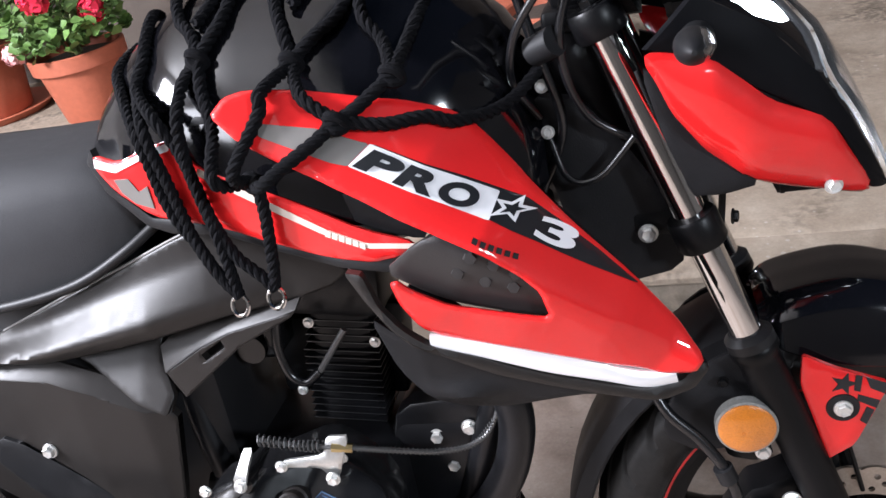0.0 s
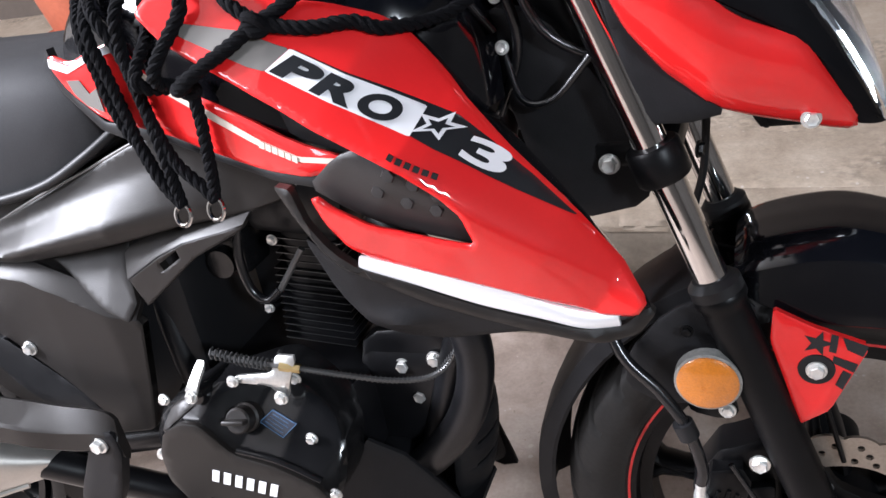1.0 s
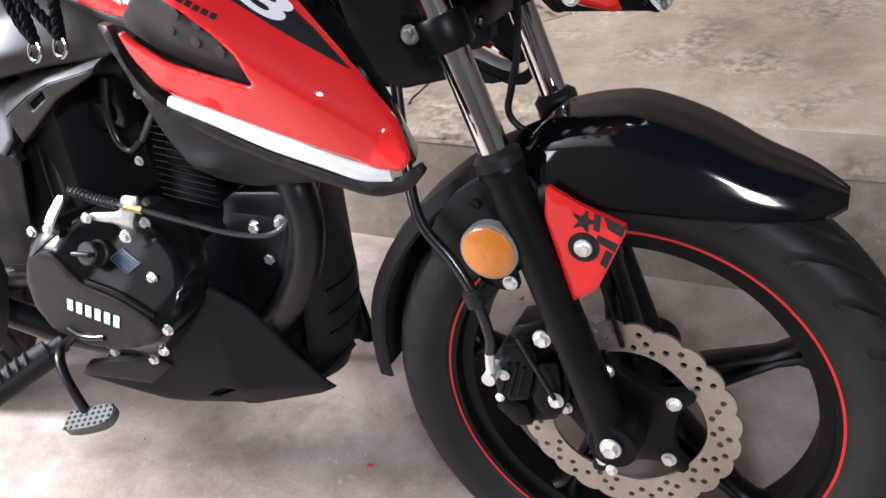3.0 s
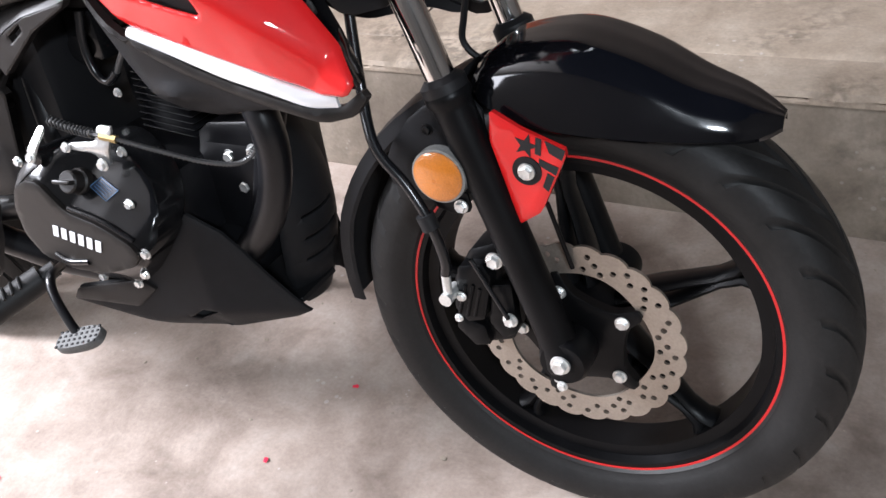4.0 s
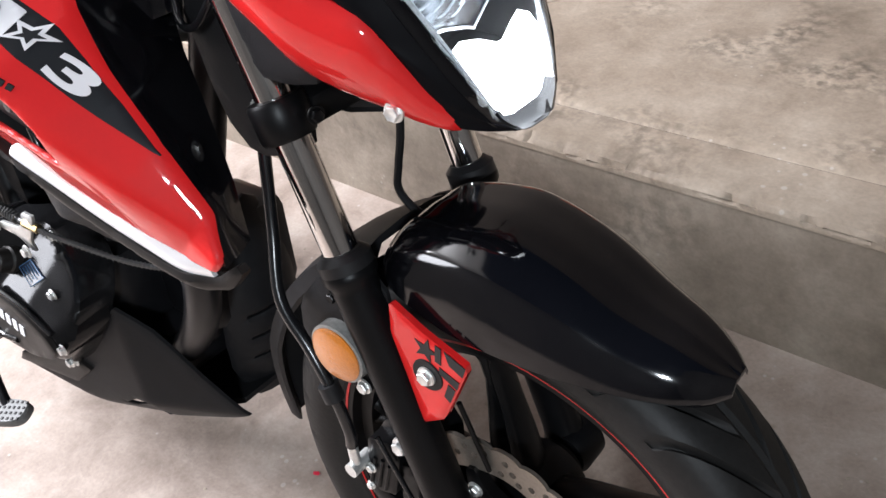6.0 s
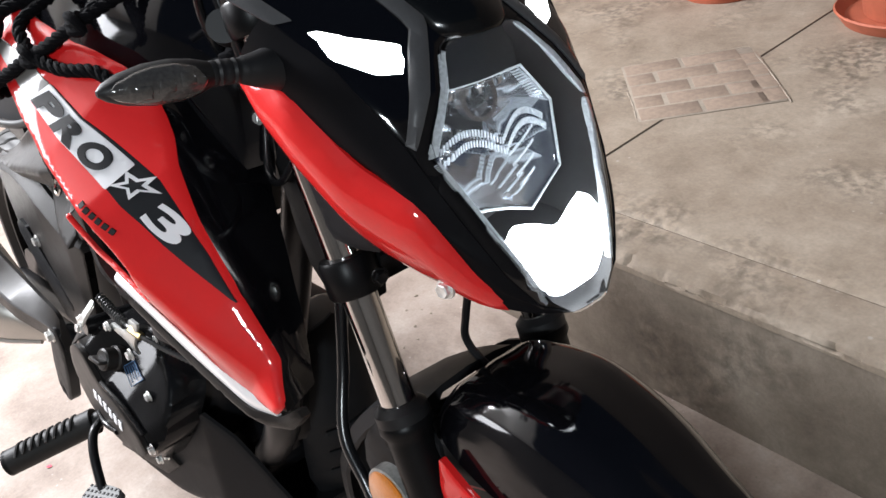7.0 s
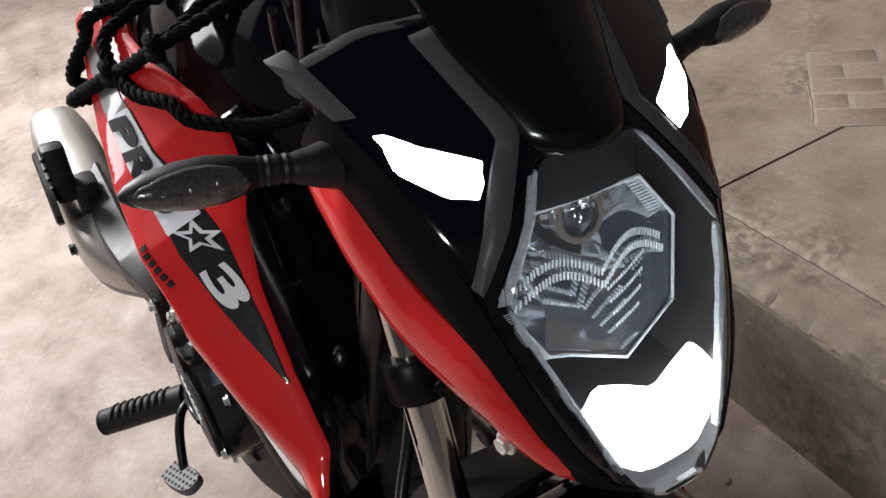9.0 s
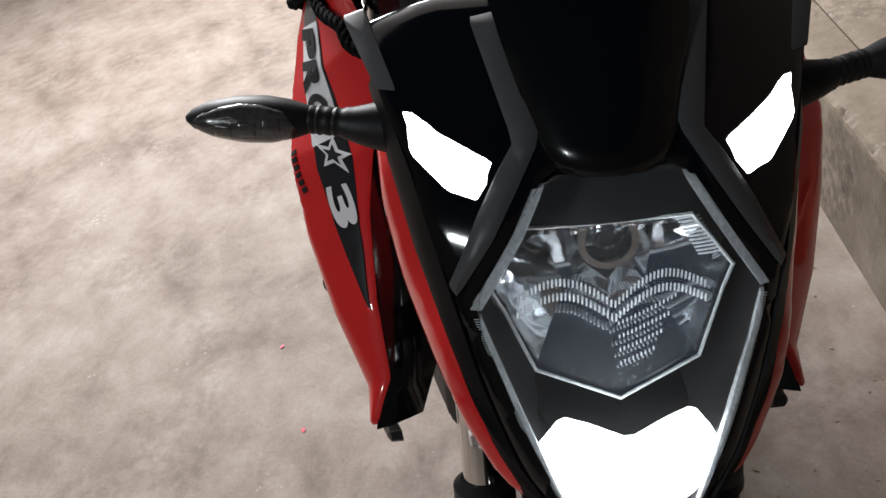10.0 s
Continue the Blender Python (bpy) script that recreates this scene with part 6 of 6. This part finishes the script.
def keel(x, z):
    """Two flat facets that meet in a fold; the lower part tucks in under a ridge."""
    ridge = float(np.interp(x, (-0.7, -0.57, -0.5, -0.39), (0.25, 0.262, 0.283, 0.256)))
    y = -0.134 - 0.22 * (-0.49 - x) if x < -0.49 else -0.134 + 0.7 * (x + 0.49)
    return y + 0.35 * (ridge - z + math.sqrt((ridge - z) ** 2 + 0.00003))
BELLY = [(-0.706, 0.294), (-0.69, 0.318), (-0.6, 0.333), (-0.555, 0.36), (-0.52, 0.4), (-0.49, 0.436), (-0.46, 0.4), (-0.443, 0.366), (-0.425, 0.325), (-0.404, 0.283), (-0.388, 0.254), (-0.41, 0.244), (-0.494, 0.236), (-0.6, 0.262)]
SLOT = [(-0.535, 0.268), (-0.51, 0.284), (-0.488, 0.28), (-0.524, 0.262)]
both("belly_pan", lambda: shell(BELLY, keel, 0.006, 0.008, 0.002, [SLOT], 0.02), CHARCOAL, bike, "matte charcoal belly pan")
part("belly_floor", loft([[(-0.7, -0.145, 0.292), (-0.7, 0.145, 0.292), (-0.7, 0.14, 0.3), (-0.7, -0.14, 0.3)], [(-0.6, -0.128, 0.266), (-0.6, 0.128, 0.266), (-0.6, 0.12, 0.275), (-0.6, -0.12, 0.275)], [(-0.494, -0.109, 0.241), (-0.494, 0.109, 0.241), (-0.494, 0.1, 0.25), (-0.494, -0.1, 0.25)], [(-0.415, -0.043, 0.25), (-0.415, 0.043, 0.25), (-0.415, 0.04, 0.258), (-0.415, -0.04, 0.258)]]), CHARCOAL, bike)
def left_guard(u, z):
    """A rounded guard that bows forward round the engine's left side."""
    return -0.44 + 0.045 * math.sin(max(0, min(1, (z - 0.2) / 0.34)) * 3.14) - 8.0 * (u - 0.03) ** 2


slits = [[(-0.01, z), (0.05, z + 0.006), (0.05, z + 0.011), (-0.01, z + 0.004)] for z in (0.3, 0.335, 0.37)]
part("left_guard", shell([(-0.03, 0.5), (0.06, 0.52), (0.085, 0.42), (0.08, 0.26), (0.05, 0.215), (-0.01, 0.22), (-0.035, 0.3)], left_guard, -0.006, 0.014, 0.003, slits, 0.15, "x"), CHARCOAL, bike, "rounded black guard with narrow slits")
part("left_deflector", shell([(-0.46, 0.5), (-0.434, 0.45), (-0.43, 0.418), (-0.405, 0.244), (-0.445, 0.24), (-0.465, 0.3), (-0.53, 0.42)], lambda x, z: 0.066, 0.006, 0.02, 0.003, soft=0.05), CHARCOAL, bike, "matte charcoal left deflector")
part("ledge", shell([(-0.7, 0.3), (-0.69, 0.316), (-0.585, 0.335), (-0.565, 0.32), (-0.6, 0.29)], lambda x, z: keel(x, z) - 0.006, 0.01, 0.012, 0.002, soft=0.04), MATTE, bike, "grey edge of the belly pan")

# footrest, pedal, hanger plate
rings = []
for x, zi, yo, zo in smooth_rows(((-1.25, 0.525, -0.21, 0.518), (-1.1, 0.515, -0.225, 0.508), (-1.0, 0.508, -0.23, 0.502), (-0.952, 0.505, -0.229, 0.498), (-0.918, 0.503, -0.226, 0.495), (-0.892, 0.501, -0.222, 0.488), (-0.853, 0.498, -0.211, 0.479), (-0.81, 0.497, -0.203, 0.476), (-0.79, 0.493, -0.199, 0.47), (-0.782, 0.485, -0.196, 0.462)), 3):
    rings.append([(x, -0.183, zi - 0.003), (x, -0.189, zi), (x, yo + 0.003, zo), (x, yo, zo - 0.004), (x, yo + 0.002, zo - 0.03), (x, yo + 0.008, zo - 0.036), (x, -0.188, zo - 0.036), (x, -0.182, zo - 0.025)])
hang = part("footrest_hanger", loft(rings), MATTE, bike, "satin grey footrest hanger", 30)
POST = [(-0.822, 0.472), (-0.784, 0.472), (-0.782, 0.44), (-0.806, 0.38), (-0.845, 0.318), (-0.862, 0.305), (-0.885, 0.312), (-0.89, 0.33), (-0.868, 0.38), (-0.832, 0.44)]
part("hanger_post", shell(POST, lambda x, z: -0.2, 0.016, 0.014, 0.003, [[(-0.88, 0.322), (-0.872, 0.332), (-0.862, 0.326), (-0.869, 0.316)]], 0.1), CHARCOAL, hang, "black lower lug with a hole")
part("hanger_boss", turned([(-0.2, 0.0), (-0.2, 0.015), (-0.197, 0.017), (-0.19, 0.018), (-0.19, 0.0)], 28, "y", (-0.8074, 0, 0.4542)), CHARCOAL, hang)
bolt((-0.8074, -0.2, 0.4542), (0, -1, 0), 0.0105, None, hang)
peg_rear = part("passenger_footrest", join(block((-1.14, -0.27, 0.51), (-1.095, -0.232, 0.61), 0.01), block((-1.15, -0.24, 0.48), (-1.09, -0.2, 0.54), 0.01)), RUBBER, bike, "folded black passenger footrest")
for k in range(5):
    part("peg_rib", block((-1.142, -0.273, 0.523 + 0.017 * k), (-1.093, -0.267, 0.53 + 0.017 * k), 0.002), RUBBER, peg_rear)
part("heel_guard", shell([(-1.0, 0.56), (-0.96, 0.58), (-0.86, 0.5), (-0.83, 0.46), (-0.88, 0.45), (-0.95, 0.49)], lambda x, z: -0.155, 0.006, 0.014, 0.002), CHARCOAL, bike)
a, b = Vector((-0.715, -0.185, 0.348)), Vector((-0.789, -0.312, 0.302))
peg = part("footrest", tube([a, a.lerp(b, 0.15), a.lerp(b, 0.2), b * 0.985 + a * 0.015, b], lambda t: 0.0195 if t > 0.3 else 0.012, 20, 4), RUBBER, bike, "ribbed black rubber footrest")
for k in range(8):
    c = a.lerp(b, 0.32 + 0.08 * k)
    part("peg_rib", tube([c + Vector((-0.015, 0.006, 0.0135)), c + Vector((0.0, -0.004, 0.0205)), c + Vector((0.015, -0.014, 0.0135))], 0.0022, 6), RUBBER, peg)
part("brake_arm", tube([(-0.725, -0.17, 0.34), (-0.695, -0.21, 0.352), (-0.675, -0.228, 0.335), (-0.645, -0.24, 0.3), (-0.63, -0.242, 0.286)], 0.0065, 12), ENGINE, bike, "black brake pedal arm")
pad_m = Matrix.Translation((-0.626, -0.248, 0.29)) @ Euler((0.25, -0.18, radians(20))).to_matrix().to_4x4()
pad_bm = loft([[(0.036 * k * math.copysign(abs(math.cos(t)) ** 0.7, math.cos(t)), 0.018 * k * math.copysign(abs(math.sin(t)) ** 0.7, math.sin(t)), z) for t in [2 * math.pi * i / 24 for i in range(24)]] for k, z in ((0.9, -0.008), (1, -0.005), (1, 0.003), (0.93, 0.006))])
pad_bm.transform(pad_m)
pedal = part("brake_pedal_pad", pad_bm, material("worn_rubber", (0.09, 0.09, 0.088), 0.6, grain=0.2, scale=400, vary=0.2), bike, "worn grey brake pedal pad")
nubs = [block((-0.03 + 0.0085 * i - 0.0019, -0.012 + 0.008 * j - 0.0019, 0.005), (-0.03 + 0.0085 * i + 0.0019, -0.012 + 0.008 * j + 0.0019, 0.0072), 0.0006) for i in range(8) for j in range(4)]
for nub in nubs:
    nub.transform(pad_m)
    part("grip_stud", nub, RUBBER, pedal)

# rear wheel, swing arm, stand: mostly hidden
REAR = Vector((-1.36, 0, 0.3))
rw = turned([(0.05, 0.226), (0.05, 0.214), (-0.05, 0.214), (-0.05, 0.226), (-0.044, 0.22), (0.044, 0.22)], 64, "y", REAR)
rear = part("rear_wheel", rw, RIM, bike, "black alloy rear rim")
rt = tyre_mesh(0.3, 672, 0.062)
rt.transform(Matrix.Translation(REAR - HUB))
part("tyre", rt, RUBBER, rear, "black tyre", 30)
part("hub", turned([(-0.08, 0.0), (-0.08, 0.06), (0.08, 0.06), (0.08, 0.0)], 32, "y", REAR), RIM, rear)
for k in range(5):
    sp = spoke(20 + 72 * k)
    sp.transform(Matrix.Translation(REAR - HUB))
    part("spoke", sp, RIM, rear)
for s in (-1, 1):
    part("swing_arm", tube([(-0.78, 0.1 * s, 0.4), (-1.05, 0.11 * s, 0.35), (-1.38, 0.105 * s, 0.3)], 0.022, 12), ENGINE, bike)
part("side_stand", tube([(-0.6, 0.1, 0.33), (-0.63, 0.18, 0.19), (-0.66, 0.262, 0.046)], 0.01, 12), ENGINE, bike, "black side stand")
part("stand_foot", block((-0.69, 0.245, 0.033), (-0.63, 0.285, 0.043), 0.003), ENGINE, bike)
part("frame_spine", tube([(-0.28, 0, 0.8), (-0.5, 0, 0.77), (-0.75, 0, 0.72), (-1.1, 0, 0.74)], 0.05, 14), ENGINE, bike)
part("inner_box", block((-0.98, -0.1, 0.4), (-0.7, 0.095, 0.74), 0.02), CABLE, bike)

# ---- cargo net over the tank ----
net = new("cargo_net")
net.matrix_world = bike.matrix_world.copy()
tagged(net, "black braided rope net stretched over the tank", "cargo net")


def on_side(x, z, s=1, out=0.009):
    y = tank_y(x, z) - out
    if inside((x, z), SHROUD):
        y = min(y, flank(x, z) - out)
    if -0.57 < x and 0.868 < z < 0.952:
        y = min(y, flank(x, z) - out)
    if x < -0.45 and z < 0.935:
        y = min(y, low_flank(x, z) - out)
    if z < 0.8:
        y = min(y, -0.166 - out)
    return (x, s * y, z)


def on_top(x, y, out=0.009):
    return (x, y, tank_z(x, y) + out)


def braid(pts):
    """Three strands twisted round one another along a path."""
    path = spline(pts, 14)
    d = [0.0]
    for p, q in zip(path, path[1:]):
        d.append(d[-1] + (q - p).length)
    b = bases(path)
    made = []
    for k in range(3):
        line = []
        for i, (t, s, u) in enumerate(b):
            a = 2 * math.pi * (d[i] / 0.026 + k / 3)
            wob = 0.0006 * math.sin(d[i] * 190 + k * 2)
            line.append(path[i] + (s * math.cos(a) + u * math.sin(a)) * (0.003 + wob))
        made.append(tube(line, 0.0035, 7, 0))
    return join(*made)


def knot(p):
    return [Vector(p) + Vector(q) for q in ((-0.008, 0.0, 0.004), (-0.003, -0.005, 0.007), (0.006, -0.004, 0.003), (0.007, 0.0, -0.005), (-0.001, -0.006, -0.006), (-0.007, -0.003, 0.0), (0.001, 0.003, 0.007))]


NODES = {"a": (-0.592, 0.972), "b": (-0.496, 0.958), "c": (-0.398, 0.939), "d": (-0.445, 0.913), "e": (-0.545, 0.862), "g": (-0.669, 0.951), "m": (-0.596, 0.747), "n": (-0.556, 0.752)}


def strands(s):
    N = lambda k: on_side(*NODES[k], s)
    P = lambda x, z: on_side(x, z, s)
    Q = lambda x, y: on_top(x, y * s)
    lines = [[Q(-0.53, 0.0), Q(-0.525, -0.05), P(-0.518, 1.006), P(-0.506, 0.981), N("b"), P(-0.474, 0.937), N("d")],
             [Q(-0.43, 0.0), Q(-0.44, -0.05), P(-0.456, 0.99), P(-0.475, 0.976), N("b")],
             [N("b"), P(-0.507, 0.945), P(-0.51, 0.929), P(-0.54, 0.885), N("e")],
             [Q(-0.46, 0.0), Q(-0.445, -0.05), P(-0.434, 0.985), P(-0.415, 0.961), N("c")],
             [Q(-0.37, 0.0), P(-0.386, 0.975), P(-0.393, 0.961), N("c")],
             [N("c"), P(-0.425, 0.922), N("d")],
             [N("d"), P(-0.406, 0.904), P(-0.375, 0.901), P(-0.35, 0.89), (-0.31, -0.11 * s, 0.89), (-0.27, -0.07 * s, 0.92)],
             [N("d"), P(-0.465, 0.9), P(-0.488, 0.889), P(-0.515, 0.874), N("e")],
             [N("e"), P(-0.545, 0.835), P(-0.548, 0.806), P(-0.551, 0.775), N("n")]]
    lines.append([Q(-0.64, 0.0), Q(-0.635, -0.05), P(-0.622, 1.005), P(-0.605, 0.993), N("a"), P(-0.588, 0.945), P(-0.575, 0.915), P(-0.559, 0.88), N("e")])
    lines.append([Q(-0.55, 0.0), Q(-0.56, -0.05), P(-0.57, 1.003), P(-0.578, 0.991), N("a")])
    lines.append([N("a"), P(-0.61, 0.953), P(-0.609, 0.928), P(-0.613, 0.901), P(-0.612, 0.868), P(-0.608, 0.833), P(-0.598, 0.796), N("m")])
    lines.append([Q(-0.69, 0.0), Q(-0.682, -0.03), P(-0.668, 0.99), P(-0.664, 0.975), N("g"), P(-0.635, 0.93), P(-0.62, 0.902), P(-0.611, 0.862), P(-0.604, 0.827), P(-0.587, 0.79), P(-0.566, 0.765), N("n")])
    lines.append([Q(-0.725, 0.0), P(-0.715, 0.965), P(-0.69, 0.945), P(-0.659, 0.916), P(-0.654, 0.877), P(-0.651, 0.85), P(-0.641, 0.823), P(-0.628, 0.8), P(-0.61, 0.77), N("m")])
    lines.append([N("g"), P(-0.65, 0.92), P(-0.643, 0.876), P(-0.633, 0.816), P(-0.613, 0.779), N("m")])
    lines.append([Q(-0.5, -0.1), Q(-0.47, -0.03), Q(-0.45, 0.03), Q(-0.44, 0.08)])
    lines.append([Q(-0.6, -0.1), Q(-0.57, -0.03), Q(-0.55, 0.03), Q(-0.53, 0.08)])
    if s < 0:
        lines = lines[:9]
    for l in lines:
        part("rope", braid(l), ROPE, net)
    for k in "abcde":
        part("knot", tube(knot(N(k)) if s > 0 else [Vector((p.x, 2 * N(k)[1] - p.y, p.z)) for p in knot(N(k))], 0.0048, 8, 4), ROPE, net)


strands(1)
strands(-1)
for k in "mn":
    x, y, z = on_side(*NODES[k])
    ring = [(x + 0.0085 * math.sin(a), y - 0.003 + 0.003 * math.cos(a), z - 0.009 + 0.010 * math.cos(a)) for a in [0.6 + i * 0.42 for i in range(13)]]
    part("hook", tube(ring, 0.0024, 8, 3), CHROME, net, "bright metal hook")
